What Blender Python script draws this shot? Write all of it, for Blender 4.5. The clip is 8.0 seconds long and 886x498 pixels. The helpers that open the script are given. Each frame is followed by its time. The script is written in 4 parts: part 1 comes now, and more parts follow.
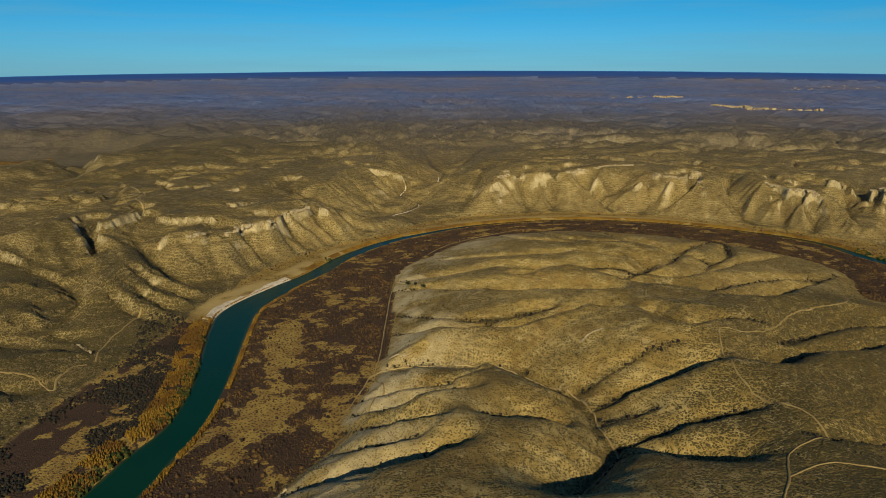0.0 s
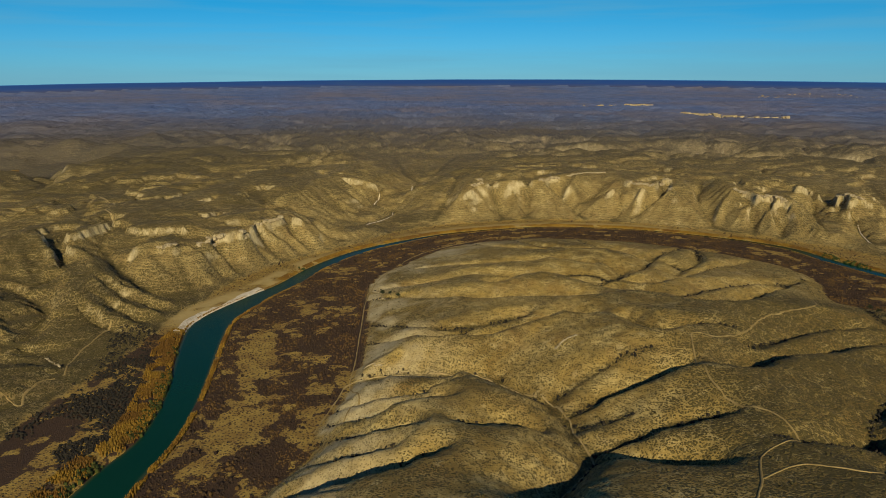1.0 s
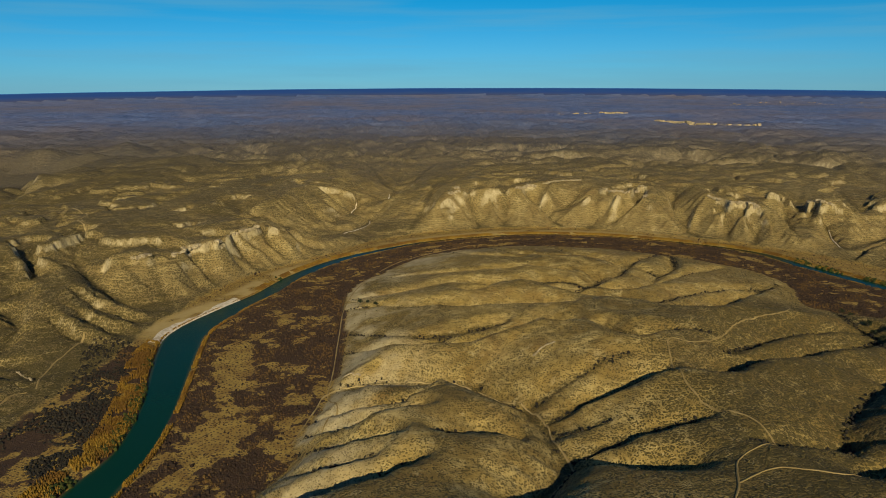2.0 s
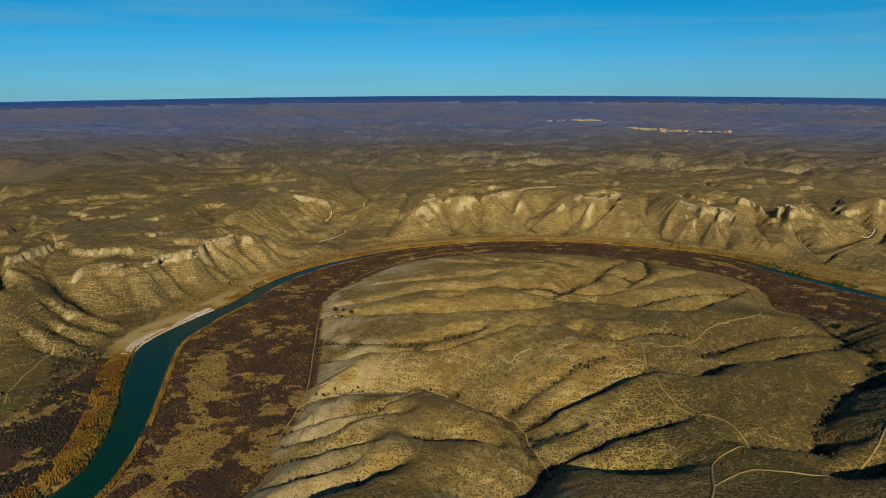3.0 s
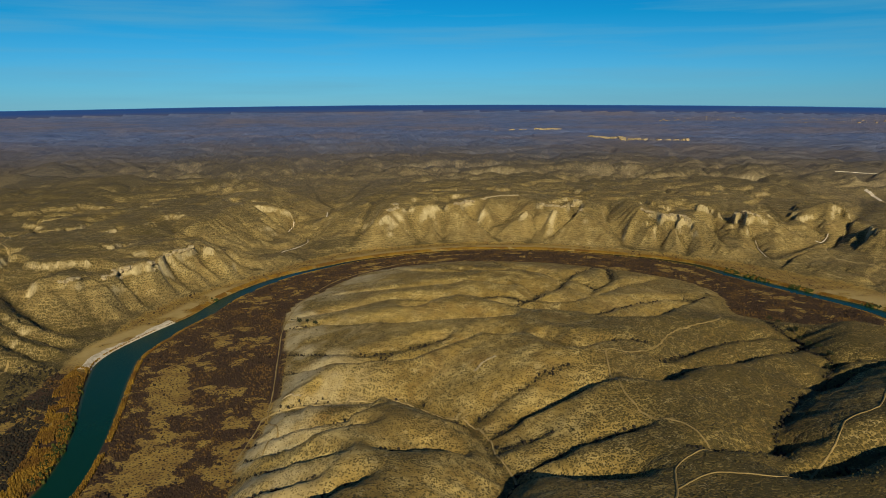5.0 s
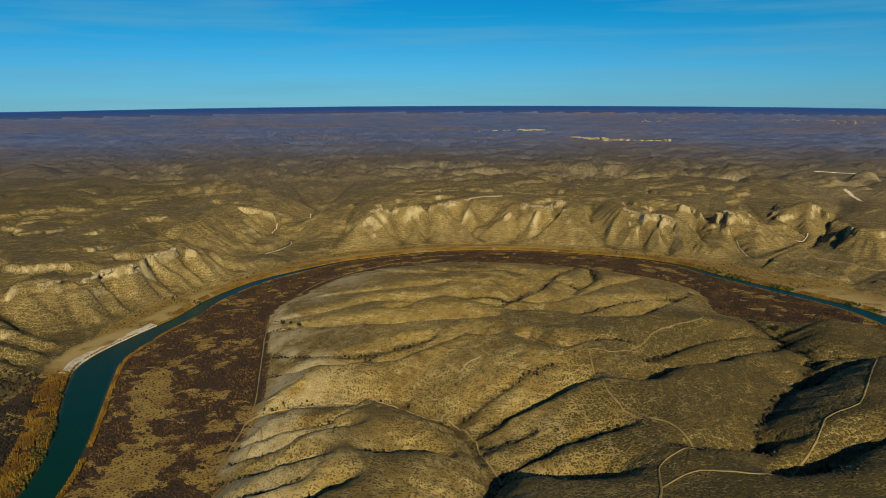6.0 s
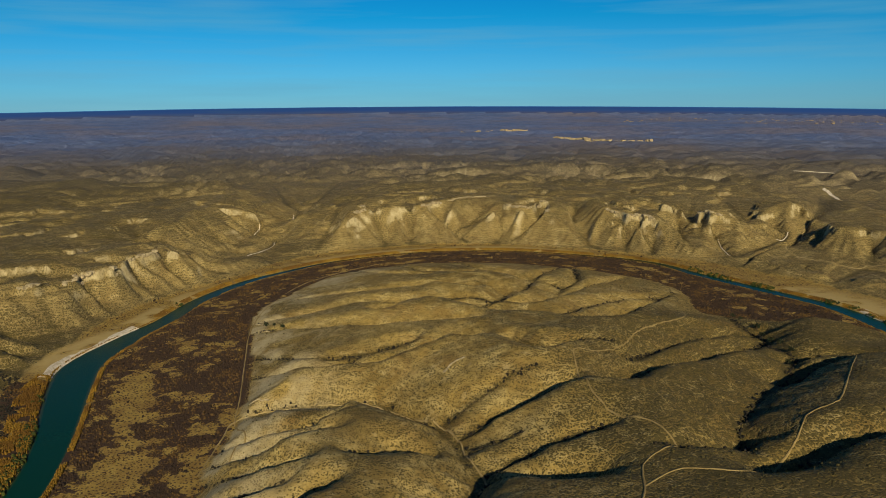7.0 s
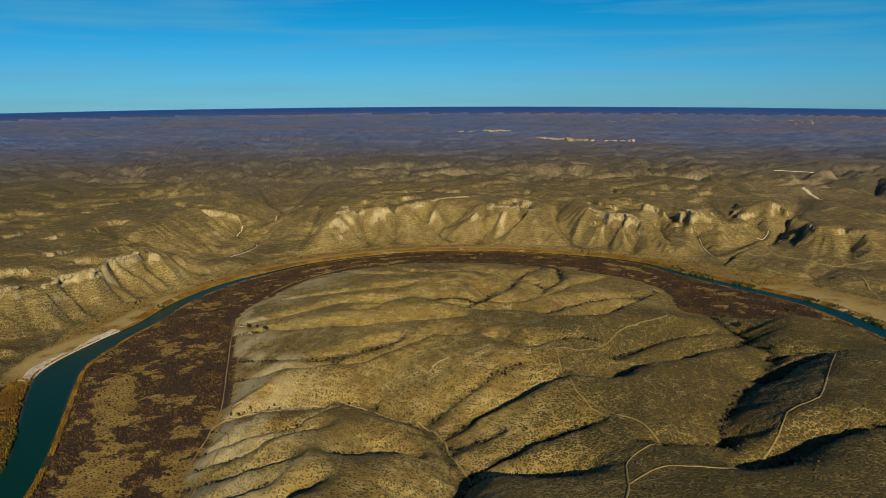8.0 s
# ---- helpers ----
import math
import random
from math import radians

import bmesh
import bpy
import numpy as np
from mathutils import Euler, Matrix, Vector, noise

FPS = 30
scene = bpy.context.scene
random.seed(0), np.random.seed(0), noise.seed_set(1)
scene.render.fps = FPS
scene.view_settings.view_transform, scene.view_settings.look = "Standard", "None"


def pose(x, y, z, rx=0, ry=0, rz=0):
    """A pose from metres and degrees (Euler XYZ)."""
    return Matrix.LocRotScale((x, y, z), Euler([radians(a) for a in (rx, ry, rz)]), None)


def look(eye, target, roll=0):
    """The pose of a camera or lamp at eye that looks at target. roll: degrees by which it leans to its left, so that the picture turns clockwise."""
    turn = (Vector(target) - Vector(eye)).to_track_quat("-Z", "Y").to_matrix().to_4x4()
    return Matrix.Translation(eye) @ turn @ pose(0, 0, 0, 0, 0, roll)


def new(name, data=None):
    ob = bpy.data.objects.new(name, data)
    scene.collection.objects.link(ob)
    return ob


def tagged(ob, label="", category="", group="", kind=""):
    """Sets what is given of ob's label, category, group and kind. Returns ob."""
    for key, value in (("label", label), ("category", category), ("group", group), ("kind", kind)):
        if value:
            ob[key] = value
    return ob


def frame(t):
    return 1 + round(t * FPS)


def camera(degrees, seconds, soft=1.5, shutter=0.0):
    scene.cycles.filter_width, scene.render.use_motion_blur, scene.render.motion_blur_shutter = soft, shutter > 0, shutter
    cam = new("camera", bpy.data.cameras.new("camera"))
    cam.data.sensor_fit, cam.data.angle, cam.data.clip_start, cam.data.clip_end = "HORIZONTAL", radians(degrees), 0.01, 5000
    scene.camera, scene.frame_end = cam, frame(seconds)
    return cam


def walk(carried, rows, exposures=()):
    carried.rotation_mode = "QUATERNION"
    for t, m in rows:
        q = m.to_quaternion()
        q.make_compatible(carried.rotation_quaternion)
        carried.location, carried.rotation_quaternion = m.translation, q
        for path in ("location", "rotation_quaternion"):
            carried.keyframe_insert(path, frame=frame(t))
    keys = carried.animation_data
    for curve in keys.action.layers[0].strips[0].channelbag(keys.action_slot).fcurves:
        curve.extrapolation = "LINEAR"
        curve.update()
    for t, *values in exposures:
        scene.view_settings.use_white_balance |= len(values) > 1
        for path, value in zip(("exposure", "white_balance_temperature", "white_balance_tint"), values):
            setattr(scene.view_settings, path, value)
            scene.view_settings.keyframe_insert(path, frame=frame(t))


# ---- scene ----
EYE = (0.0, 0.0, 160.0)
cam = camera(60.5, 8.0, soft=0.7)
ROWS = [
    (0, 76.741, -0.035, 0.008),
    (0.5, 77.048, 0.019, -1.011),
    (1, 77.369, 0.054, -2.004),
    (1.5, 77.681, 0.103, -2.850),
    (3, 78.551, 0.240, -5.662),
    (3.5, 78.778, 0.291, -6.499),
    (4, 78.980, 0.316, -7.249),
    (4.5, 79.138, 0.324, -7.844),
    (6, 79.279, 0.379, -9.683),
    (6.5, 79.290, 0.396, -10.289),
    (7, 79.312, 0.444, -10.949),
    (7.5, 79.325, 0.470, -11.555),
    (8, 79.329, 0.488, -12.217),
]
walk(cam, [(t, pose(*EYE, rx, ry, rz)) for t, rx, ry, rz in ROWS])

# ---- world, sun and exposure ----
SUN_FROM = Vector((0.02, -0.91, 0.39)).normalized()
world = bpy.data.worlds.new("sky")
scene.world = world
world.use_nodes = True
nt = world.node_tree
nt.nodes.clear()
sky = nt.nodes.new("ShaderNodeTexSky")
sky.sky_type = "NISHITA"
sky.sun_disc = False
sky.sun_elevation = math.asin(SUN_FROM.z)
sky.sun_rotation = math.atan2(SUN_FROM.x, SUN_FROM.y)
sky.altitude = 600.0
sky.air_density = 1.0
sky.dust_density = 0.0
sky.ozone_density = 4.0
# a clear polarised winter sky: deeper blue aloft, with faint streaks of cirrus
tc = nt.nodes.new("ShaderNodeTexCoord")
sep = nt.nodes.new("ShaderNodeSeparateXYZ")
nt.links.new(tc.outputs["Generated"], sep.inputs[0])
ramp = nt.nodes.new("ShaderNodeValToRGB")
for at, tint in ((0.0, (0.28, 0.75, 1.30)), (0.04, (0.21, 0.79, 1.32)), (0.11, (0.03, 0.74, 1.14)), (0.20, (0.01, 0.58, 1.06)), (0.36, (0.06, 0.30, 0.95))):
    stop = ramp.color_ramp.elements[0] if at == 0 else ramp.color_ramp.elements.new(at)
    stop.color = (*tint, 1)
ramp.color_ramp.elements.remove(ramp.color_ramp.elements[-1])
nt.links.new(sep.outputs[2], ramp.inputs[0])
tinted = nt.nodes.new("ShaderNodeMix")
tinted.data_type, tinted.blend_type = "RGBA", "MULTIPLY"
tinted.inputs[0].default_value = 1.0
nt.links.new(sky.outputs[0], tinted.inputs[6])
nt.links.new(ramp.outputs[0], tinted.inputs[7])
stretch = nt.nodes.new("ShaderNodeMapping")
stretch.inputs["Scale"].default_value = (1.6, 1.6, 26.0)
stretch.inputs["Rotation"].default_value = (0.0, 0.06, 0.0)
nt.links.new(tc.outputs["Generated"], stretch.inputs[0])
wisp = nt.nodes.new("ShaderNodeTexNoise")
wisp.inputs["Scale"].default_value, wisp.inputs["Detail"].default_value = 2.2, 6.0
nt.links.new(stretch.outputs[0], wisp.inputs["Vector"])
thin = nt.nodes.new("ShaderNodeMapRange")
thin.inputs[1].default_value, thin.inputs[2].default_value, thin.inputs[4].default_value = 0.45, 0.78, 0.5
nt.links.new(wisp.outputs[0], thin.inputs[0])
cirrus = nt.nodes.new("ShaderNodeMix")
cirrus.data_type = "RGBA"
cirrus.inputs[7].default_value = (2.2, 6.2, 8.6, 1)
nt.links.new(thin.outputs[0], cirrus.inputs[0])
nt.links.new(tinted.outputs[2], cirrus.inputs[6])
bg = nt.nodes.new("ShaderNodeBackground")
bg.inputs["Strength"].default_value = 0.060
wo = nt.nodes.new("ShaderNodeOutputWorld")
nt.links.new(cirrus.outputs[2], bg.inputs["Color"])
nt.links.new(bg.outputs[0], wo.inputs["Surface"])

sun_data = bpy.data.lights.new("sun", "SUN")
sun_data.energy, sun_data.angle, sun_data.color = 4.9, radians(0.5), (1.0, 0.88, 0.64)
sun = new("sun", sun_data)
sun.matrix_world = look(SUN_FROM * 400, (0, 0, 0))
scene.view_settings.exposure = 0.02


# ---- materials ----
class Nodes:
    """A small wrapper to write node trees briefly."""

    def __init__(self, name):
        self.mat = bpy.data.materials.new(name)
        self.mat.use_nodes = True
        self.t = self.mat.node_tree
        self.bsdf = self.t.nodes["Principled BSDF"]
        self.bsdf.inputs["Roughness"].default_value = 0.95
        self.bsdf.inputs["Specular IOR Level"].default_value = 0.15

    def put(self, socket, value):
        if isinstance(value, bpy.types.NodeSocket):
            self.t.links.new(value, socket)
        elif isinstance(value, tuple) and len(value) == 3 and socket.type == "RGBA":
            socket.default_value = (*value, 1.0)
        else:
            socket.default_value = value

    def node(self, kind, out=0, props=(), **inputs):
        n = self.t.nodes.new(kind)
        for key, value in props:
            setattr(n, key, value)
        for key, value in inputs.items():
            name = key.replace("_", " ")
            self.put(n.inputs[int(key[1:])] if key[0] == "i" and key[1:].isdigit() else n.inputs[name], value)
        return n.outputs[out]

    def position(self):
        return self.node("ShaderNodeNewGeometry")

    def attr(self, name):
        return self.node("ShaderNodeAttribute", 2, (("attribute_name", name),))

    def noise(self, scale, detail=4.0, rough=0.55, vector=None, distort=0.0, out=0):
        return self.node("ShaderNodeTexNoise", out, (), Vector=vector or self.position(), Scale=scale, Detail=detail, Roughness=rough, Distortion=distort)

    def voronoi(self, scale, vector=None, out=0, rand=1.0):
        return self.node("ShaderNodeTexVoronoi", out, (("voronoi_dimensions", "2D"),), Vector=vector or self.position(), Scale=scale, Randomness=rand)

    def math(self, op, a, b=0.0, c=0.0, clamp=False):
        return self.node("ShaderNodeMath", 0, (("operation", op), ("use_clamp", clamp)), i0=a, i1=b, i2=c)

    def step(self, value, lo, hi, a=0.0, b=1.0):
        n = self.t.nodes.new("ShaderNodeMapRange")
        n.interpolation_type = "SMOOTHSTEP"
        for i, v in enumerate((value, lo, hi, a, b)):
            self.put(n.inputs[i], v)
        return n.outputs[0]

    def mix(self, fac, a, b, blend="MIX"):
        n = self.t.nodes.new("ShaderNodeMix")
        n.data_type, n.blend_type = "RGBA", blend
        self.put(n.inputs[0], fac)
        self.put(n.inputs[6], a)
        self.put(n.inputs[7], b)
        return n.outputs[2]

    def bump(self, height, distance, strength=1.0):
        n = self.node("ShaderNodeBump", 0, (), Height=height, Distance=distance, Strength=strength)
        self.t.links.new(n, self.bsdf.inputs["Normal"])

    def color(self, value):
        self.put(self.bsdf.inputs["Base Color"], value)
        return self.mat


def ground_material():
    m = Nodes("dry_hills")
    big = m.noise(0.012, 5, 0.6)
    mid = m.noise(0.07, 5, 0.6)
    fine = m.noise(0.9, 4, 0.65)
    soil = m.mix(m.step(big, 0.35, 0.65), (0.24, 0.156, 0.038), (0.38, 0.262, 0.070))
    soil = m.mix(m.step(mid, 0.42, 0.70), soil, (0.52, 0.385, 0.130))
    soil = m.mix(m.step(m.noise(0.028, 6, 0.7), 0.50, 0.68, 0.0, 0.6), soil, (0.25, 0.145, 0.042))
    soil = m.mix(m.step(fine, 0.3, 0.75, 0.0, 0.45), soil, (0.13, 0.085, 0.020))
    soil = m.mix(m.math("MULTIPLY", m.attr("scrub"), 0.80), soil, (0.095, 0.064, 0.016))
    soil = m.mix(m.math("MULTIPLY", m.attr("outer"), 0.35), soil, (0.235, 0.180, 0.088))
    # thin limestone beds that follow the contours
    z = m.node("ShaderNodeSeparateXYZ", 2, (), Vector=m.position())
    warp = m.math("MULTIPLY_ADD", m.noise(0.03, 5, 0.65), 13.0, z)
    bed = m.math("SINE", m.math("MULTIPLY", warp, 3.1))
    soil = m.mix(m.math("MULTIPLY", m.step(bed, 0.55, 1.0), m.step(mid, 0.40, 0.64, 0.0, 0.26)), soil, (0.48, 0.36, 0.125))
    mottle = m.noise(0.22, 6, 0.72)
    soil = m.mix(m.step(mottle, 0.42, 0.66, 0.0, 0.50), soil, (0.105, 0.072, 0.020))
    soil = m.mix(m.step(m.noise(0.13, 7, 0.75), 0.54, 0.68, 0.0, 0.45), soil, (0.50, 0.39, 0.17))
    # bare pale rock on steep ground
    rock = m.mix(m.noise(0.5, 5, 0.7), (0.34, 0.262, 0.115), (0.58, 0.475, 0.25))
    rock = m.mix(m.step(m.noise(0.09, 6, 0.7), 0.42, 0.66, 0.0, 0.55), rock, (0.20, 0.145, 0.05))
    soil = m.mix(m.attr("rock"), soil, rock)
    # small dark bushes
    cell = m.voronoi(0.95)
    cell2 = m.voronoi(0.46)
    cover = m.step(m.noise(0.035, 4, 0.6), 0.30, 0.72, 0.20, 0.29)
    cover = m.math("ADD", cover, m.math("MULTIPLY", m.attr("scrub"), 0.30))
    cover = m.math("SUBTRACT", cover, m.math("MULTIPLY", m.step(bed, 0.45, 1.0), 0.22))
    dot = m.math("MULTIPLY", m.step(cell, m.math("ADD", cover, 0.14), m.math("ADD", cover, -0.10)), 1.0)
    dot2 = m.step(cell2, m.math("ADD", cover, 0.02), m.math("ADD", cover, -0.18))
    bush = m.mix(m.voronoi(0.95, out=1), (0.046, 0.037, 0.011), (0.112, 0.084, 0.024))
    soil = m.mix(m.math("MULTIPLY", m.math("MAXIMUM", dot, dot2), m.math("SUBTRACT", 0.92, m.math("MULTIPLY", m.attr("rock"), 0.75))), soil, bush)
    # valley floor: dry grass, sand, leafless brush
    grass = m.mix(m.step(m.noise(0.10, 5, 0.65), 0.35, 0.65), (0.35, 0.235, 0.052), (0.23, 0.138, 0.032))
    brush = m.mix(m.noise(0.5, 4, 0.7), (0.030, 0.018, 0.011), (0.085, 0.050, 0.024))
    patch = m.math("ADD", m.noise(0.22, 4, 0.6), m.math("MULTIPLY", m.math("SUBTRACT", m.attr("brush"), 0.5), 0.6))
    floor_c = m.mix(m.step(patch, 0.44, 0.54), grass, brush)
    floor_c = m.mix(m.step(cell2, 0.30, 0.18, 0.0, 0.8), floor_c, brush)
    col = m.mix(m.attr("flood"), soil, floor_c)
    sand = m.mix(m.noise(0.2, 5, 0.6), (0.34, 0.232, 0.070), (0.48, 0.355, 0.130))
    col = m.mix(m.attr("sand"), col, sand)
    # the far plateau: distance haze painted into its colour, mottled blue and brown
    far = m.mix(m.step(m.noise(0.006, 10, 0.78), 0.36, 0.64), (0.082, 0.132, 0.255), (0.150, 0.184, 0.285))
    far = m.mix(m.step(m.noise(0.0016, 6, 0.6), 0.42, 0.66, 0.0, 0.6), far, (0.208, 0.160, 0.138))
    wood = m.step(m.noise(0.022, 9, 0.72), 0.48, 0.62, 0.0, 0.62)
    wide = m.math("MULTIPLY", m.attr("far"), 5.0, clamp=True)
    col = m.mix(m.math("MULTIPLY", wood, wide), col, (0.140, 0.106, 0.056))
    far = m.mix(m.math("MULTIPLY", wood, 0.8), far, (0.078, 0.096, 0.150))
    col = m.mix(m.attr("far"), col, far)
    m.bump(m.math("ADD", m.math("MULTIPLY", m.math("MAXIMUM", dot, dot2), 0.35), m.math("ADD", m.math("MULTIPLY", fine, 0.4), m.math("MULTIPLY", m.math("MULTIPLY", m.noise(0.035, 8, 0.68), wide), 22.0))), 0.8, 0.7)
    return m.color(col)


def water_material():
    m = Nodes("river_water")
    col = m.mix(m.noise(0.03, 4, 0.6), (0.002, 0.030, 0.013), (0.004, 0.040, 0.016))
    col = m.mix(m.attr("shallow"), col, (0.10, 0.085, 0.03))
    m.bsdf.inputs["Roughness"].default_value = 0.25
    m.bsdf.inputs["Specular IOR Level"].default_value = 0.05
    m.bump(m.noise(0.8, 3, 0.6), 0.05, 0.4)
    return m.color(col)


GROUND = ground_material()
WATER = water_material()


# ---- the plan of the land ----
def lattice(ix, iy, seed):
    h = (ix.astype(np.int64) * 374761393 + iy.astype(np.int64) * 668265263 + seed * 974634777) & 0xFFFFFFFF
    h = ((h ^ (h >> 13)) * 1274126177) & 0xFFFFFFFF
    return ((h ^ (h >> 16)) & 0xFFFFFF) / float(0xFFFFFF)


def value_noise(x, y, seed=0):
    ix, iy = np.floor(x), np.floor(y)
    fx, fy = x - ix, y - iy
    ux, uy = fx * fx * fx * (fx * (fx * 6 - 15) + 10), fy * fy * fy * (fy * (fy * 6 - 15) + 10)
    a, b = lattice(ix, iy, seed), lattice(ix + 1, iy, seed)
    c, d = lattice(ix, iy + 1, seed), lattice(ix + 1, iy + 1, seed)
    return (a + (b - a) * ux) * (1 - uy) + (c + (d - c) * ux) * uy


def fbm(x, y, size, octaves=5, gain=0.5, seed=0):
    total, amp, norm = 0.0, 1.0, 0.0
    for o in range(octaves):
        total = total + amp * value_noise(x / size + 17.3 * o, y / size - 9.1 * o, seed + o)
        norm += amp
        size, amp = size * 0.5, amp * gain
    return total / norm


def billow(x, y, size, octaves=3, gain=0.45, seed=0):
    """Rounded hills between sharp gullies, 0 to 1."""
    total, amp, norm = 0.0, 1.0, 0.0
    for o in range(octaves):
        n = 0.7 * value_noise(x / size + 5.1 * o, y / size + 8.3 * o, seed + o) + 0.3 * value_noise(x / size * 2.1 + 31, y / size * 2.1, seed + o + 50)
        total = total + amp * np.minimum(1, np.abs(2 * n - 1) * 2.2) ** 0.8
        norm += amp
        size, amp = size * 0.47, amp * gain
    return total / norm


def smooth(v, lo, hi):
    t = np.clip((v - lo) / (hi - lo), 0, 1)
    return t * t * (3 - 2 * t)


def along(x, y, line):
    """Distance to a polyline, how far along it (0 to 1) the nearest point lies, and how much the way from it points south-east."""
    line = np.array(line, float)
    seg = np.hypot(*(line[1:] - line[:-1]).T)
    start, total = np.concatenate(([0], np.cumsum(seg))), seg.sum()
    best, where, lee = np.full(x.shape, 1e18), np.zeros(x.shape), np.zeros(x.shape)
    for i in range(len(seg)):
        ax, ay = line[i]
        dx, dy = line[i + 1] - line[i]
        t = np.clip(((x - ax) * dx + (y - ay) * dy) / max(seg[i] ** 2, 1e-9), 0, 1)
        ex, ey = x - ax - t * dx, y - ay - t * dy
        d = ex * ex + ey * ey
        near = d < best
        lee = np.where(near, (0.5 * ex - 0.87 * ey) / np.sqrt(d + 1), lee)
        best = np.where(near, d, best)
        where = np.where(near, (start[i] + t * seg[i]) / total, where)
    return np.sqrt(best), where, lee


def inside(x, y, ring):
    hit = np.zeros(x.shape, bool)
    for (ax, ay), (bx, by) in zip(ring, ring[1:] + ring[:1]):
        if ay != by:
            hit ^= ((ay > y) != (by > y)) & (x < (bx - ax) * (y - ay) / (by - ay) + ax)
    return hit


def spline(points, step=6.0):
    """A Catmull-Rom curve through rows of any width, at about even steps."""
    p = np.array(points, float)
    p = np.vstack((2 * p[0] - p[1], p, 2 * p[-1] - p[-2]))
    out = []
    for i in range(1, len(p) - 2):
        n = max(2, int(np.hypot(*(p[i + 1] - p[i])[:2]) / step))
        for t in np.arange(n) / n:
            out.append(0.5 * (2 * p[i] + (p[i + 1] - p[i - 1]) * t + (2 * p[i - 1] - 5 * p[i] + 4 * p[i + 1] - p[i + 2]) * t * t + (3 * p[i] - p[i - 1] - 3 * p[i + 1] + p[i + 2]) * t ** 3))
    out.append(p[-2])
    return np.array(out)


# the river: x, y and width
RIVER = spline([(-260, -150, 22), (-190, 40, 22), (-145, 190, 22), (-128, 262, 22), (-124, 291, 20), (-119, 322, 16), (-122, 372, 17), (-135, 455, 24),
                (-137, 498, 24), (-120, 552, 17), (-104, 588, 14), (-86, 645, 13), (-56, 702, 12), (-18, 744, 10), (40, 788, 8), (134, 817, 7),
                (224, 803, 7), (304, 757, 8), (354, 706, 10), (371, 645, 12), (396, 572, 14), (414, 515, 15), (412, 449, 16), (405, 390, 17), (385, 250, 20), (420, 60, 22), (560, -180, 22)])
# foot of the hills inside the bend
FOOT_IN = [tuple(p) for p in spline([(-190, -200), (-110, 60), (-75, 220), (-61, 263), (-49, 296), (-40, 348), (-34, 378), (-33, 455), (-35, 526), (-36, 593), (-12, 640), (36, 715),
                                     (124, 748), (222, 722), (300, 650), (318, 585), (303, 512), (330, 486), (372, 455), (380, 390), (360, 250), (390, 60), (500, -200)], 14)]
# foot of the bluffs on the outer bank
FOOT_OUT = [tuple(p) for p in spline([(-330, -200), (-240, 60), (-200, 230), (-190, 320), (-178, 400), (-166, 480), (-158, 530), (-142, 600), (-118, 655), (-62, 730), (-10, 800),
                                      (50, 836), (139, 856), (225, 836), (300, 792), (360, 740), (410, 680), (440, 610), (462, 540), (480, 470), (470, 380), (450, 250), (500, 80), (640, -180)], 14)]
RIVER_LINE_ALL = [tuple(p[:2]) for p in RIVER]
OUT_RING = FOOT_OUT + [(640, -400), (-330, -400)]
IN_RING = FOOT_IN + [(500, -400), (-190, -400)]

SIDE_RING = RIVER_LINE_ALL + [(560, -600), (-260, -600)]

CHANNELS = []


def channel(bed, head, slope, reach, line, lean=0.34):
    CHANNELS.append((bed, head, slope, reach, line, lean))


# gullies and washes inside the bend: bed height at mouth and head, side slope, reach, course
channel(2, 9, 0.85, 80, [(-34, 559), (-2, 560), (42, 571), (93, 557), (132, 541), (162, 528)])  # gully a
channel(2, 10, 0.85, 80, [(-34, 535), (2, 522), (26, 505), (52, 496), (82, 487), (110, 477)])  # gully b
channel(2, 19, 0.85, 80, [(-32, 439), (-8, 428), (15, 424), (38, 412), (58, 420), (83, 431), (100, 420)])  # gully c
channel(8, 15, 0.85, 80, [(15, 422), (33, 433), (56, 436)])  # gully c2
channel(1, 13, 0.72, 90, [(-40, 380), (-13, 385), (17, 375), (34, 368), (48, 343), (59, 326), (65, 302)], -0.4)  # main wash
channel(13, 17, 0.85, 80, [(65, 302), (64, 284), (67, 264), (56, 244), (45, 228)])  # upper wash
channel(9, 18, 0.85, 80, [(35, 363), (46, 361)])  # n trib 1
channel(12, 37, 0.85, 80, [(64, 330), (82, 337), (102, 344), (113, 346)])  # n trib 2
channel(13, 25, 0.85, 80, [(68, 310), (85, 317), (109, 325), (124, 329)])  # n trib 3
channel(14, 25, 0.85, 80, [(66, 294), (79, 292), (91, 293)])  # n trib 3b
channel(15, 26, 0.85, 80, [(68, 270), (84, 273), (100, 278), (121, 280)])  # n trib 4
channel(15, 22, 0.85, 80, [(67, 262), (77, 258), (90, 247), (103, 243)])  # n trib 5
channel(2, 16, 0.85, 80, [(-37, 342), (-17, 339), (2, 338), (18, 342)])  # s gully 1
channel(2, 18, 0.85, 80, [(-42, 326), (-22, 318), (-9, 318), (12, 316)])  # s gully 2
channel(2, 20, 0.85, 80, [(-49, 313), (-25, 295), (-11, 288), (-4, 287)])  # s gully 3
channel(2, 20, 0.85, 80, [(-53, 287), (-32, 274), (-18, 271), (-11, 270)])  # s gully 4
channel(2, 22, 0.85, 80, [(-61, 259), (-30, 251), (-13, 252), (-3, 255), (3, 256)])  # s gully 5
channel(12, 24, 0.85, 80, [(47, 289), (34, 289), (17, 284)])  # s valley
channel(2, 7, 0.85, 80, [(48, 726), (76, 681), (112, 652)])  # nn 1
channel(2, 8, 0.85, 80, [(154, 734), (170, 664), (194, 625), (215, 588)])  # nn 2
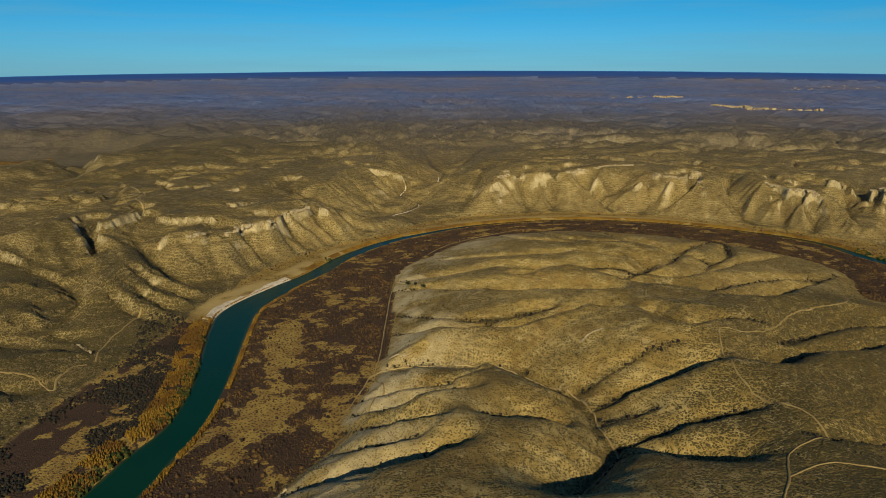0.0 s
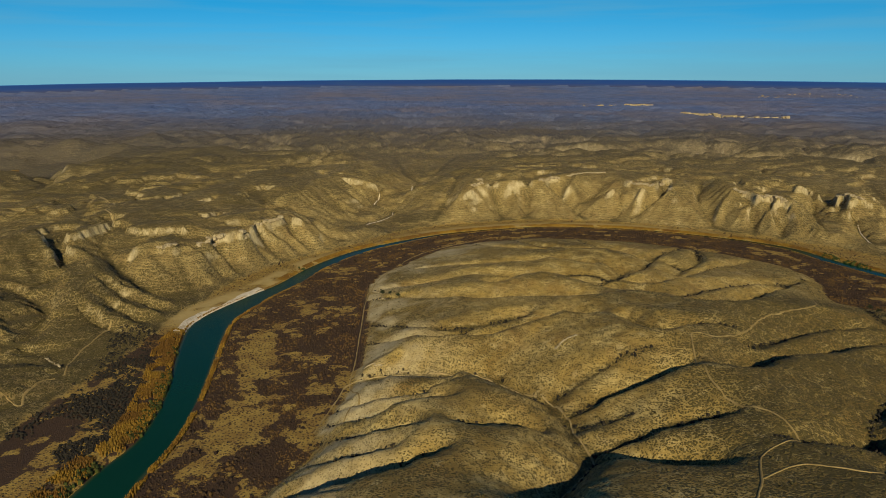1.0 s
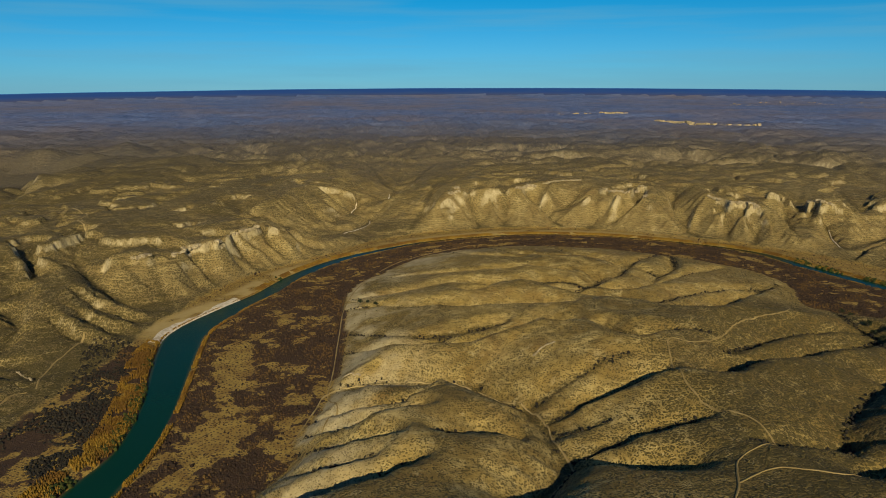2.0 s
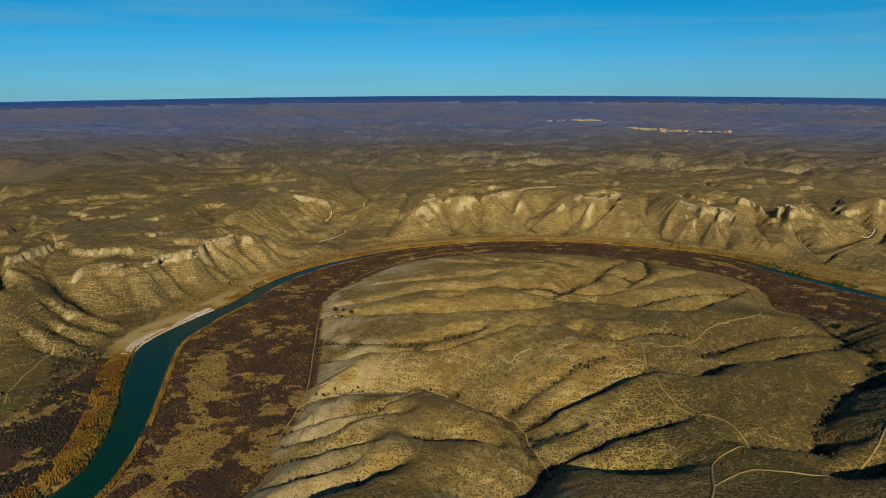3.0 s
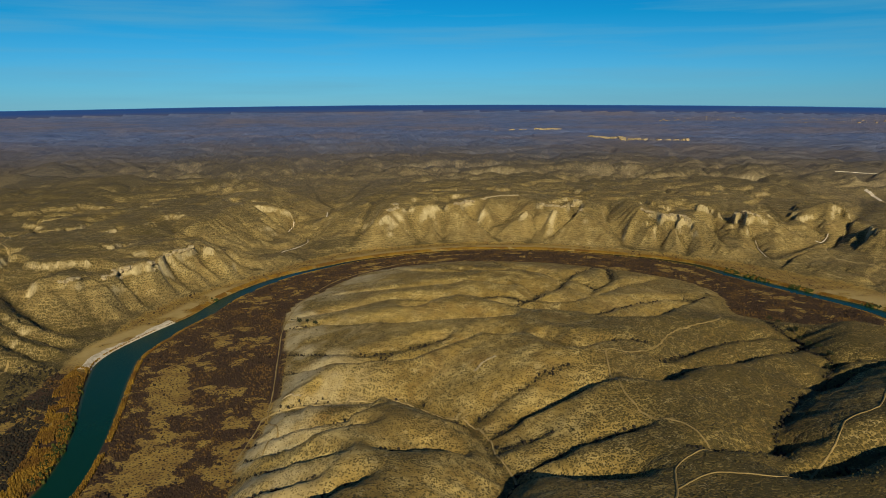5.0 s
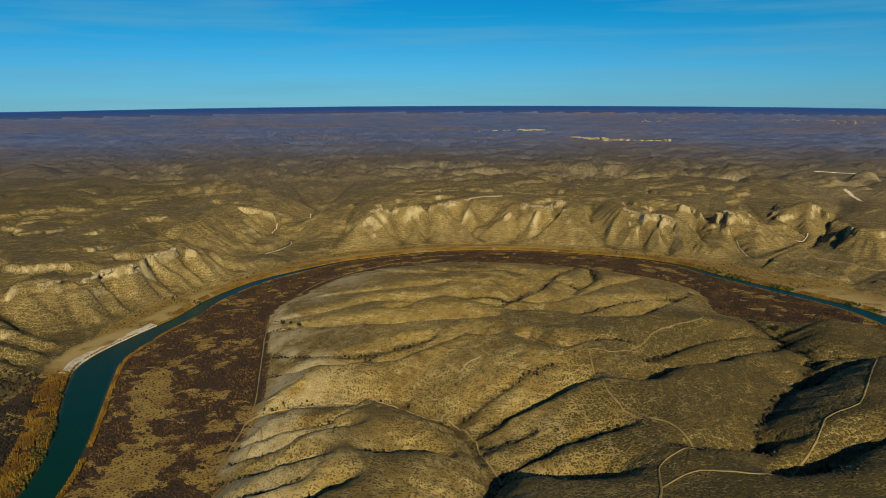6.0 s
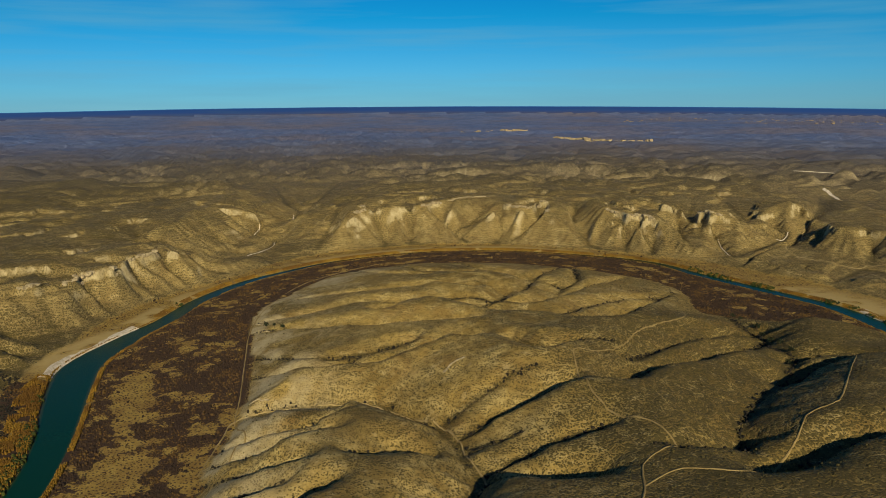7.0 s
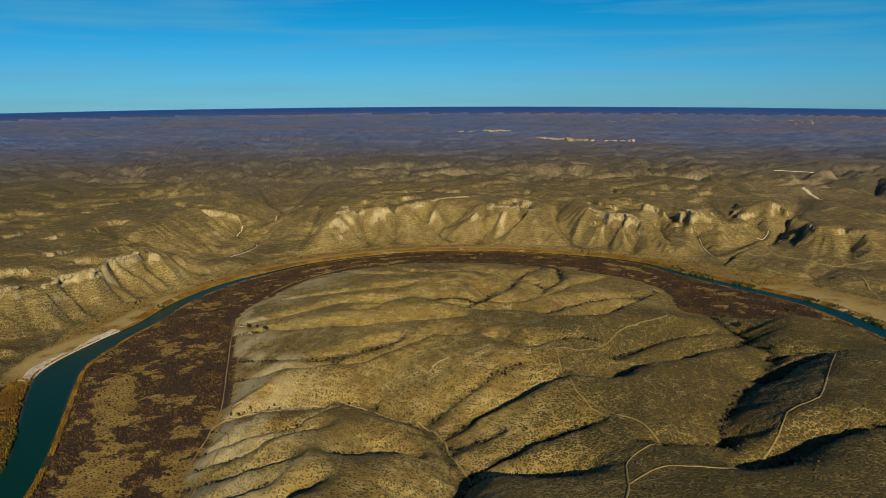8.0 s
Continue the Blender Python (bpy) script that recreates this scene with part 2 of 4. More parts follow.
channel(2, 8, 0.85, 80, [(262, 692), (240, 620), (198, 562)])  # nn 3
channel(6, 12, 0.85, 80, [(163, 578), (127, 521), (156, 483)])  # nn 4
channel(3, 27, 0.5, 120, [(321, 547), (297, 470), (289, 424), (277, 395), (278, 373), (257, 348), (237, 327), (205, 301), (178, 269), (166, 246)], 0.3)  # east wash
channel(8, 24, 0.85, 80, [(286, 414), (243, 383), (209, 361), (170, 343), (151, 325)])  # east trib 1
channel(6, 24, 0.85, 80, [(295, 433), (256, 424), (208, 392), (170, 363)])  # east trib 2
channel(25, 30, 0.85, 80, [(118, 405), (125, 374), (153, 387), (172, 384)])  # saddle
channel(3, 10, 0.85, 80, [(305, 570), (237, 501), (193, 458)])  # east trib 3
channel(10, 26, 0.85, 80, [(274, 369), (298, 361), (322, 340)])  # far east
channel(20, 34, 0.85, 80, [(174, 259), (141, 248), (129, 249)])  # south bowl
channel(24, 36, 0.85, 80, [(166, 228), (193, 233), (224, 233)])  # south bowl 2
channel(3, 13, 0.85, 80, [(-1, 615), (37, 611), (84, 606), (113, 609), (141, 586)])  # finger gully
channel(9, 14, 0.85, 80, [(57, 536), (90, 556), (118, 562), (147, 554), (182, 566)])  # finger gully
channel(3, 10, 0.85, 80, [(91, 739), (110, 680), (141, 652), (174, 657)])  # finger gully
channel(3, 13, 0.85, 80, [(258, 697), (207, 633), (176, 574), (131, 526)])  # finger gully
channel(3, 13, 0.85, 80, [(284, 625), (237, 587), (198, 544), (166, 513)])  # finger gully
channel(4, 18, 0.85, 80, [(290, 553), (251, 540), (204, 504), (168, 473)])  # finger gully
channel(3, 17, 0.85, 80, [(-31, 474), (-9, 455), (16, 439), (40, 439), (67, 441)])  # finger gully
channel(13, 23, 0.9, 80, [(241, 331), (264, 340), (284, 344), (298, 341)], 0.3)  # shadow branch

HILLS, RIDGES, CRESTS, VALLEYS, MESAS = [], [], [], [], []


def hill(x, y, z, reach):
    HILLS.append((x, y, z, reach))


def ridge(line):
    RIDGES.append(line)


def crest(line):
    CRESTS.append(line)


def valley(line):
    VALLEYS.append(line)


def mesa(line):
    MESAS.append(line)


# rounded tops inside the bend: x, y, height, reach
hill(0, -100, 40, 120)
hill(150, 80, 46, 110)
hill(-10, 120, 34, 80)
hill(0, 255, 34, 34)
hill(-10, 300, 29, 26)
hill(8, 325, 24, 22)
hill(30, 290, 24, 22)
hill(120, 235, 40, 60)
hill(200, 250, 42, 60)
hill(265, 300, 37, 40)
hill(330, 250, 36, 60)
hill(140, 310, 40, 40)
hill(78, 370, 41, 32)
hill(30, 400, 20, 30)
hill(-10, 480, 13, 40)
hill(60, 500, 23, 40)
hill(130, 480, 28, 40)
hill(220, 420, 31, 40)
hill(260, 390, 26, 30)
hill(330, 380, 24, 40)
hill(60, 600, 18, 50)
hill(160, 620, 19, 60)
hill(250, 560, 20, 50)
hill(340, 480, 10, 30)
hill(160, 720, 9, 40)

# sharper ridges inside the bend: x, y, height along each
ridge([(46, 223, 20), (49, 228, 26), (56, 234, 28), (63, 234, 29), (75, 230, 30), (85, 221, 33), (95, 207, 36)])  # near hill
ridge([(-14, 276, 20), (-8, 277, 24), (1, 302, 24), (17, 337, 19), (24, 354, 15)])  # olive hill
ridge([(-8, 277, 24), (3, 261, 30), (15, 235, 34), (19, 200, 38)])  # olive hill back
ridge([(-2, 250, 24), (-1, 248, 27), (9, 240, 30)])  # knob
ridge([(75, 356, 40), (98, 366, 38), (113, 366, 32)])  # dome
ridge([(109, 355, 34), (132, 369, 37), (145, 372, 36), (163, 384, 30)])  # road ridge
ridge([(181, 388, 27), (206, 418, 28), (243, 445, 24)])  # road ridge east
ridge([(149, 318, 33), (175, 323, 32), (201, 331, 31), (229, 346, 28)])  # middle ridge
ridge([(159, 241, 30), (177, 253, 34), (203, 265, 38), (235, 281, 40), (260, 297, 40), (278, 295, 38), (291, 290, 36)])  # track hill
ridge([(66, 298, 16), (84, 305, 26), (101, 304, 34)])  # spur
ridge([(66, 286, 17), (83, 283, 27), (103, 282, 36)])  # spur
ridge([(66, 262, 18), (76, 256, 27), (91, 247, 37)])  # spur

# crests of the hills and bluffs outside the bend
crest([(-188, 603, 22), (-181, 615, 28), (-175, 623, 31), (-169, 643, 33), (-156, 658, 34), (-147, 648, 34), (-145, 686, 35), (-128, 710, 36), (-113, 715, 33), (-97, 746, 24), (-77, 763, 14)])  # cliffed bluff
crest([(-175, 623, 31), (-163, 621, 20), (-146, 604, 5)])  # bluff spur
crest([(-145, 686, 35), (-127, 683, 18), (-109, 674, 4)])  # bluff spur
crest([(-113, 715, 33), (-94, 723, 17), (-81, 719, 7)])  # bluff spur
crest([(-156, 658, 34), (-140, 660, 17), (-122, 653, 3)])  # bluff spur
crest([(-241, 658, 37), (-206, 675, 37), (-177, 704, 37), (-146, 737, 37)])  # plateau behind bluff
crest([(-232, 596, 18), (-231, 602, 26), (-222, 600, 32), (-205, 606, 34), (-193, 600, 32)])  # round nose
crest([(-222, 600, 32), (-200, 575, 19), (-177, 558, 5)])  # nose spur
crest([(-234, 476, 17), (-229, 496, 23), (-227, 533, 27), (-252, 581, 28), (-280, 605, 31)])  # fan hill
crest([(-227, 533, 27), (-206, 527, 18), (-183, 522, 10), (-163, 519, 4)])  # fan spur
crest([(-228, 512, 25), (-207, 503, 18), (-186, 497, 11), (-163, 493, 4)])  # fan spur
crest([(-229, 496, 23), (-205, 476, 15), (-186, 473, 9), (-167, 471, 4)])  # fan spur
crest([(-282, 428, 18), (-266, 448, 18), (-247, 444, 14), (-235, 433, 10)])  # wash spur
crest([(-305, 467, 26), (-287, 486, 24), (-272, 489, 20), (-255, 489, 14)])  # north-west knob
crest([(-376, 584, 28), (-337, 570, 26), (-305, 542, 23), (-284, 535, 18)])  # shadow ridge
crest([(-314, 570, 26), (-326, 608, 36), (-329, 626, 38), (-307, 617, 37), (-285, 588, 31), (-272, 561, 28)])  # round hill
crest([(-329, 626, 38), (-305, 581, 29), (-282, 545, 18)])  # round hill spur
crest([(-289, 627, 36), (-277, 674, 37), (-266, 730, 38)])  # back hill
crest([(-247, 369, 13), (-229, 378, 12), (-215, 393, 9)])  # south terrace hill
crest([(-167, 791, 28), (-151, 825, 36), (-130, 845, 40), (-113, 837, 28), (-84, 810, 10)])  # pale cone
crest([(-130, 845, 40), (-123, 924, 42), (-103, 958, 42), (-60, 960, 36), (-29, 964, 24)])  # cone back
crest([(-103, 958, 42), (-80, 921, 31), (-56, 908, 14)])  # spur to creek
crest([(-123, 924, 42), (-87, 862, 25), (-65, 860, 10)])  # spur to creek
crest([(-224, 846, 38), (-215, 918, 40), (-185, 940, 40), (-154, 918, 40)])  # upland west
crest([(-9, 883, 14), (20, 937, 32), (48, 979, 38)])  # creek east ridge
crest([(-78, 1124, 40), (-113, 1055, 41)])  # upland centre
crest([(30, 864, 12), (48, 861, 29), (64, 886, 41), (79, 953, 44), (106, 975, 46)])  # bluff nose
crest([(64, 886, 41), (76, 877, 23), (84, 850, 4)])  # nose front
crest([(64, 886, 41), (87, 900, 42), (118, 903, 43), (148, 907, 44), (173, 929, 45), (208, 963, 46), (244, 970, 46), (254, 945, 45), (252, 891, 43), (279, 878, 42), (299, 909, 44), (316, 899, 42), (317, 866, 38)])  # rim
crest([(112, 899, 43), (116, 893, 28), (114, 859, 5)])  # rim spur
crest([(148, 907, 44), (166, 893, 28), (177, 869, 14)])  # rim spur
crest([(208, 963, 46), (183, 899, 39), (172, 892, 26)])  # rim spur
crest([(239, 869, 42), (220, 877, 28), (194, 862, 12)])  # rim spur
crest([(262, 865, 42), (253, 857, 24), (237, 834, 4)])  # rim spur
crest([(316, 899, 42), (289, 853, 37), (286, 836, 23), (279, 808, 4)])  # pyramid
crest([(289, 853, 37), (264, 843, 20), (245, 829, 3)])  # pyramid edge
crest([(289, 853, 37), (306, 821, 22), (313, 792, 6)])  # pyramid edge
crest([(317, 866, 38), (316, 834, 28), (318, 808, 15)])  # pyramid east ridge
crest([(360, 882, 46), (355, 832, 43), (366, 823, 40), (367, 798, 39), (391, 798, 39), (398, 782, 36), (401, 758, 28), (403, 731, 18)])  # dark peak ridge
crest([(355, 832, 43), (338, 816, 28), (327, 803, 16)])  # peak spur
crest([(367, 798, 39), (352, 792, 25), (340, 771, 7)])  # cliff spur
crest([(387, 790, 39), (372, 776, 26), (363, 746, 6)])  # cliff spur
crest([(398, 782, 36), (389, 755, 24), (381, 727, 6)])  # cliff spur
crest([(423, 822, 46), (448, 829, 36), (463, 835, 24)])  # round hill
crest([(443, 796, 24), (469, 818, 37), (479, 809, 40), (483, 797, 37), (493, 776, 27), (504, 760, 18)])  # white-capped hill
crest([(479, 809, 40), (450, 769, 29), (438, 755, 17)])  # white hill front
crest([(526, 796, 27), (574, 838, 36), (599, 842, 41), (618, 838, 35), (600, 791, 26)])  # east hill
crest([(599, 842, 41), (572, 804, 27), (556, 773, 17)])  # east hill front
crest([(424, 652, 6), (454, 673, 14), (494, 697, 15), (505, 678, 12)])  # bank hill
crest([(550, 728, 14), (567, 733, 24), (578, 727, 32), (572, 695, 32), (589, 674, 31), (621, 649, 30)])  # dark-backed hill
crest([(572, 695, 32), (554, 668, 19), (540, 644, 8)])  # dark hill front
crest([(594, 672, 31), (576, 642, 19), (561, 616, 9)])  # dark hill front
crest([(463, 556, 4), (490, 562, 9), (510, 553, 11), (527, 539, 12)])  # bank rise
crest([(405, 620, 12), (432, 608, 13), (455, 591, 11)])  # bank bluff

# beds of the gullies between them
valley([(-135, 600, 2), (-157, 620, 4), (-171, 633, 19)])  # bluff rill
valley([(-114, 655, 2), (-135, 675, 7), (-149, 684, 21)])  # bluff rill
valley([(-93, 688, 2), (-115, 706, 8), (-128, 717, 22)])  # bluff rill
valley([(-69, 731, 4), (-90, 733, 6), (-102, 735, 17)])  # bluff rill
valley([(-156, 526, 3), (-167, 551, 2), (-177, 568, 7), (-186, 587, 16), (-191, 601, 28)])  # nose gully
valley([(-164, 534, 4), (-187, 542, 2), (-209, 558, 6), (-229, 579, 11), (-247, 599, 16), (-271, 642, 21), (-279, 707, 28)])  # west gully
valley([(-157, 509, 3), (-180, 513, 2), (-205, 522, 6), (-221, 528, 17)])  # fan gully
valley([(-155, 483, 3), (-183, 486, 2), (-204, 499, 4), (-220, 508, 15)])  # fan gully
valley([(-161, 451, 3), (-186, 461, 2), (-206, 470, 3), (-222, 482, 13)])  # fan gully
valley([(-191, 385, 3), (-201, 407, 2), (-215, 426, 2), (-230, 428, 2), (-238, 435, 2), (-237, 453, 4), (-240, 479, 5), (-257, 505, 7), (-280, 528, 8), (-300, 538, 10), (-334, 562, 12), (-374, 580, 17)])  # shadow wash
valley([(-198, 401, 5), (-221, 413, 2), (-242, 413, 3), (-275, 415, 7)])  # lower wash
valley([(-275, 525, 14), (-271, 556, 11), (-278, 588, 14), (-293, 615, 19), (-305, 657, 28)])  # hill valley
valley([(-399, 620, 18), (-368, 633, 15), (-371, 667, 19), (-363, 724, 22), (-325, 726, 28)])  # far west valley
valley([(-236, 350, 6), (-204, 352, 2), (-187, 370, 2), (-181, 431, 2), (-159, 446, 2)])  # terrace edge
valley([(-56, 856, 8), (-83, 851, 12), (-110, 893, 31)])  # gully to creek
valley([(-49, 907, 10), (-66, 932, 14), (-91, 953, 31)])  # gully to creek
valley([(-59, 810, 5), (-85, 780, 6), (-110, 791, 16), (-134, 798, 22), (-158, 798, 25), (-192, 812, 30)])  # bluff back valley
valley([(-131, 797, 27), (-156, 817, 22), (-186, 874, 31)])  # cone west gully
valley([(-25, 775, 1), (-42, 820, 2), (-56, 829, 2), (-45, 844, 2), (-30, 877, 2), (-29, 903, 2), (-56, 924, 4), (-46, 963, 5), (-21, 989, 7), (-3, 1043, 10), (3, 1092, 13), (-15, 1135, 16), (-30, 1263, 21), (-52, 1448, 28)])  # side creek
valley([(5, 1105, 19), (24, 1141, 17), (48, 1237, 22), (90, 1415, 29)])  # creek fork
valley([(99, 851, 2), (97, 873, 2), (90, 900, 24)])  # amphitheatre
valley([(123, 856, 2), (130, 879, 2), (134, 907, 25)])  # amphitheatre
valley([(20, 831, 5), (26, 863, 11), (40, 896, 24), (57, 1017, 33)])  # west of nose
valley([(196, 845, 2), (188, 861, 2), (183, 879, 2), (166, 908, 18), (160, 919, 34)])  # deep gully
valley([(184, 877, 10), (209, 899, 14), (230, 911, 34)])  # deep gully head
valley([(220, 840, 2), (237, 858, 2), (241, 885, 24)])  # cliff gully
valley([(240, 836, 4), (263, 853, 5), (285, 865, 15), (302, 927, 33)])  # pyramid gully
valley([(333, 762, 2), (325, 778, 2), (321, 806, 2), (319, 824, 4), (319, 844, 16), (355, 929, 33)])  # pyramid east gully
valley([(347, 752, 2), (357, 779, 3), (362, 807, 24)])  # cliff gully
valley([(367, 731, 2), (377, 758, 2), (376, 790, 22)])  # cliff gully
valley([(405, 722, 11), (408, 748, 11), (460, 868, 16), (448, 900, 26), (424, 929, 33)])  # behind cliff valley
valley([(442, 696, 3), (444, 715, 2), (459, 772, 5), (453, 797, 11), (457, 830, 19), (503, 897, 31)])  # white wash
valley([(442, 696, 3), (485, 730, 2), (534, 754, 6), (554, 774, 7), (551, 801, 13), (528, 811, 16), (540, 852, 22), (564, 922, 31)])  # dark gully
valley([(495, 717, 6), (535, 738, 2), (586, 786, 7), (640, 844, 14), (703, 912, 18), (789, 1031, 18), (793, 986, 16), (780, 897, 14), (770, 807, 17)])  # road valley
valley([(541, 624, 5), (573, 665, 8), (588, 693, 25)])  # dark hill gully
valley([(461, 578, 2), (494, 599, 2), (527, 623, 2), (535, 601, 3), (551, 571, 9)])  # bank gully
valley([(407, 641, 2), (449, 678, 2), (487, 707, 4)])  # bank gully

# buttes and mesas out on the plateau
mesa([(-620, 1408, 62), (-620, 1422, 60)])  # cone
mesa([(-783, 1392, 60), (-755, 1391, 56)])  # cone
mesa([(-731, 1416, 50), (-697, 1391, 52)])  # cone
mesa([(-524, 1556, 62), (-486, 1481, 56), (-525, 1472, 48)])  # cone
mesa([(-550, 1366, 50), (-513, 1354, 54)])  # cone
mesa([(-527, 1115, 24), (-495, 1138, 50), (-471, 1171, 52)])  # nose
mesa([(-390, 1215, 48), (-349, 1231, 52), (-320, 1296, 52)])  # mesa
mesa([(-139, 1015, 44), (-101, 1016, 50), (-50, 1045, 50), (-39, 1079, 48)])  # mesa
mesa([(54, 938, 46), (84, 972, 52), (130, 994, 54)])  # mesa
mesa([(56, 999, 48), (99, 1063, 52), (144, 1039, 52)])  # mesa
mesa([(783, 1152, 44), (810, 1165, 48), (905, 1213, 50), (949, 1224, 44)])  # mesa
mesa([(909, 1074, 36), (928, 1061, 44), (955, 1054, 42)])  # mesa
mesa([(996, 1336, 50), (1104, 1342, 54), (1185, 1313, 54)])  # mesa


def soft_min(a, b, k):
    h = np.clip(0.5 + 0.5 * (b - a) / k, 0, 1)
    return b + (a - b) * h - k * h * (1 - h)


def near_line(x, y, line, room):
    """The places within room of a line's box, their distance to it, the line's height there and the lean to the south-east."""
    p = np.array(line, float)
    box = (x > p[:, 0].min() - room) & (x < p[:, 0].max() + room) & (y > p[:, 1].min() - room) & (y < p[:, 1].max() + room)
    px, py = x[box], y[box]
    best, high, lee = np.full(px.shape, 1e12), np.zeros(px.shape), np.zeros(px.shape)
    for (ax, ay, az), (bx, by, bz) in zip(p[:-1], p[1:]):
        dx, dy = bx - ax, by - ay
        t = np.clip(((px - ax) * dx + (py - ay) * dy) / max(dx * dx + dy * dy, 1e-9), 0, 1)
        ex, ey = px - ax - t * dx, py - ay - t * dy
        d = ex * ex + ey * ey
        near = d < best
        high = np.where(near, az + t * (bz - az), high)
        lee = np.where(near, (0.5 * ex - 0.87 * ey) / np.sqrt(d + 1), lee)
        best = np.where(near, d, best)
    return box, np.sqrt(best), high, lee


def blend_lines(x, y, lines, height, reach):
    """Height of the nearest lines, blended, and a soft distance to them."""
    w = np.full(x.shape, reach ** -4.0)
    hw, d4 = w * height, w.copy()
    for line in lines:
        box, d, h, _ = near_line(x, y, line, 260.0)
        k = (d + 0.8) ** -4.0
        w[box] += k
        hw[box] += k * h
        d4[box] += k
    return hw / w, d4 ** -0.25


def outer_hills(x, y):
    """Hills between drawn crests and gully beds."""
    top, d_top = blend_lines(x, y, CRESTS, 37.0, 150.0)
    low, d_low = blend_lines(x, y, VALLEYS + [[(*p, 2.0) for p in FOOT_OUT]], 21.0, 150.0)
    u = d_low / (d_low + d_top)
    return low + np.maximum(top - low, 0) * (1 - (1 - u) ** 1.15), d_low, np.minimum(d_low, d_top), top


def rough_height(x, y):
    """Height of the land without its fine gullies."""
    wx = x + 7 * (fbm(x, y, 30, 4, seed=11) - 0.5)
    wy = y + 7 * (fbm(x, y, 30, 4, seed=23) - 0.5)
    top, weight = 35.0 * 0.02, np.full(x.shape, 0.02)
    for ux, uy, uz, ur in HILLS:
        w = np.exp(-((wx - ux) ** 2 + (wy - uy) ** 2) / (ur * ur))
        top, weight = top + w * uz, weight + w
    z = top / weight + 7 * (fbm(x, y, 90, 4, seed=5) - 0.5)
    for line in RIDGES:
        box, d, h, lee = near_line(wx, wy, line, 70.0)
        z[box] = -soft_min(-z[box], -(h - (0.62 - 0.2 * lee) * (np.sqrt(d * d + 9) - 3)), 3.0)
    d_in, _, _ = along(wx, wy, FOOT_IN)
    d_out, _, _ = along(wx, wy, FOOT_OUT)
    in_hills = inside(wx, wy, IN_RING)
    out_hills = ~inside(wx, wy, OUT_RING)
    thalweg = np.full(x.shape, 1e3)
    skew = 1 - smooth(wy, 620, 720)
    for bed, head, slope, reach, line, lean in CHANNELS:
        d, s, lee = along(wx, wy, line)
        steeper = slope * (1 + lean * lee * skew)
        side = bed + (head - bed) * s + steeper * d / (1 + d / (reach * (1 - 0.7 * lean * lee * skew))) + np.maximum(0, d - 2.5 * reach) * 0.6
        z = soft_min(side, z, 5.0)
        thalweg = np.minimum(thalweg, d / (0.6 + 0.4 * (1 - s)))
    drawn, d_low, d_any, cap = outer_hills(x + 0.7 * (wx - x), y + 0.7 * (wy - y))
    z = np.where(out_hills, drawn + 10 * smooth(d_any, 4, 36) * (billow(wx, wy, 85, 4, 0.5, seed=55) - 0.5), z)
    thalweg = np.where(out_hills, d_low, thalweg)
    nose = 0.72 - 0.38 * smooth(wy, 385, 460) - 0.12 * smooth(wy, 500, 580)
    edge = np.where(in_hills, 2.0 + nose * d_in / (1 + d_in / 150), np.where(out_hills, 2.2 + 1.1 * d_out, 1e3))
    edge = np.where(edge < 1e3, edge + np.maximum(0, np.where(in_hills, d_in, d_out) - 120), 2.0)
    z = soft_min(z, edge, 2.0)
    flat = ~(in_hills | out_hills)
    z = np.where(flat, 1.3 + 1.0 * (fbm(x, y, 30, 4, seed=3) - 0.3), np.maximum(z, 1.6))
    return z, flat, np.where(flat, -np.minimum(d_in, d_out), np.minimum(d_in, d_out)), out_hills, np.minimum(thalweg, 50), d_any, cap


# the rough land on an even grid, to be sampled
STEP, X0, Y0, NX, NY = 3.0, -900.0, -350.0, 700, 620
gx, gy = np.meshgrid(X0 + STEP * np.arange(NX), Y0 + STEP * np.arange(NY), indexing="ij")
rough, rough_flat, rough_edge, rough_out, rough_thalweg, rough_drawn, rough_cap = rough_height(gx, gy)


def sample(grid, x, y):
    fx, fy = np.clip((x - X0) / STEP, 0, NX - 1.001), np.clip((y - Y0) / STEP, 0, NY - 1.001)
    i, j = fx.astype(int), fy.astype(int)
    u, v = fx - i, fy - j
    return (grid[i, j] * (1 - u) + grid[i + 1, j] * u) * (1 - v) + (grid[i, j + 1] * (1 - u) + grid[i + 1, j + 1] * u) * v


def gullies(x, y, sx, sy, size, seed):
    """Stripes that run down the slope (sx, sy): their height and the stripes' own slope."""
    px, py = x / size, y / size
    ix, iy = np.floor(px), np.floor(py)
    hgt, wt = 0.0, 1e-9
    dx, dy = -sy, sx
    for i in (-1, 0, 1):
        for j in (-1, 0, 1):
            ox = px - ix - i - lattice(ix + i, iy + j, seed)
            oy = py - iy - j - lattice(ix + i, iy + j, seed + 1)
            w = np.exp(-(ox * ox + oy * oy) * 2.2)
            hgt = hgt + w * np.cos((ox * dx + oy * dy) * 6.2832 + 6.2832 * lattice(ix + i, iy + j, seed + 2))
            wt = wt + w
    return hgt / wt


slope_x = np.gradient(rough, STEP, axis=0)
slope_y = np.gradient(rough, STEP, axis=1)
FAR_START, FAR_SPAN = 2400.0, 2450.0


def strata(z, level, jump, bench=6.0, edge=0.7):
    """A hard bed of rock at a level: a small cliff with benches above and below."""
    return z + jump * (smooth(z, level - edge, level + edge) - np.clip((z - level + bench) / (2 * bench), 0, 1))


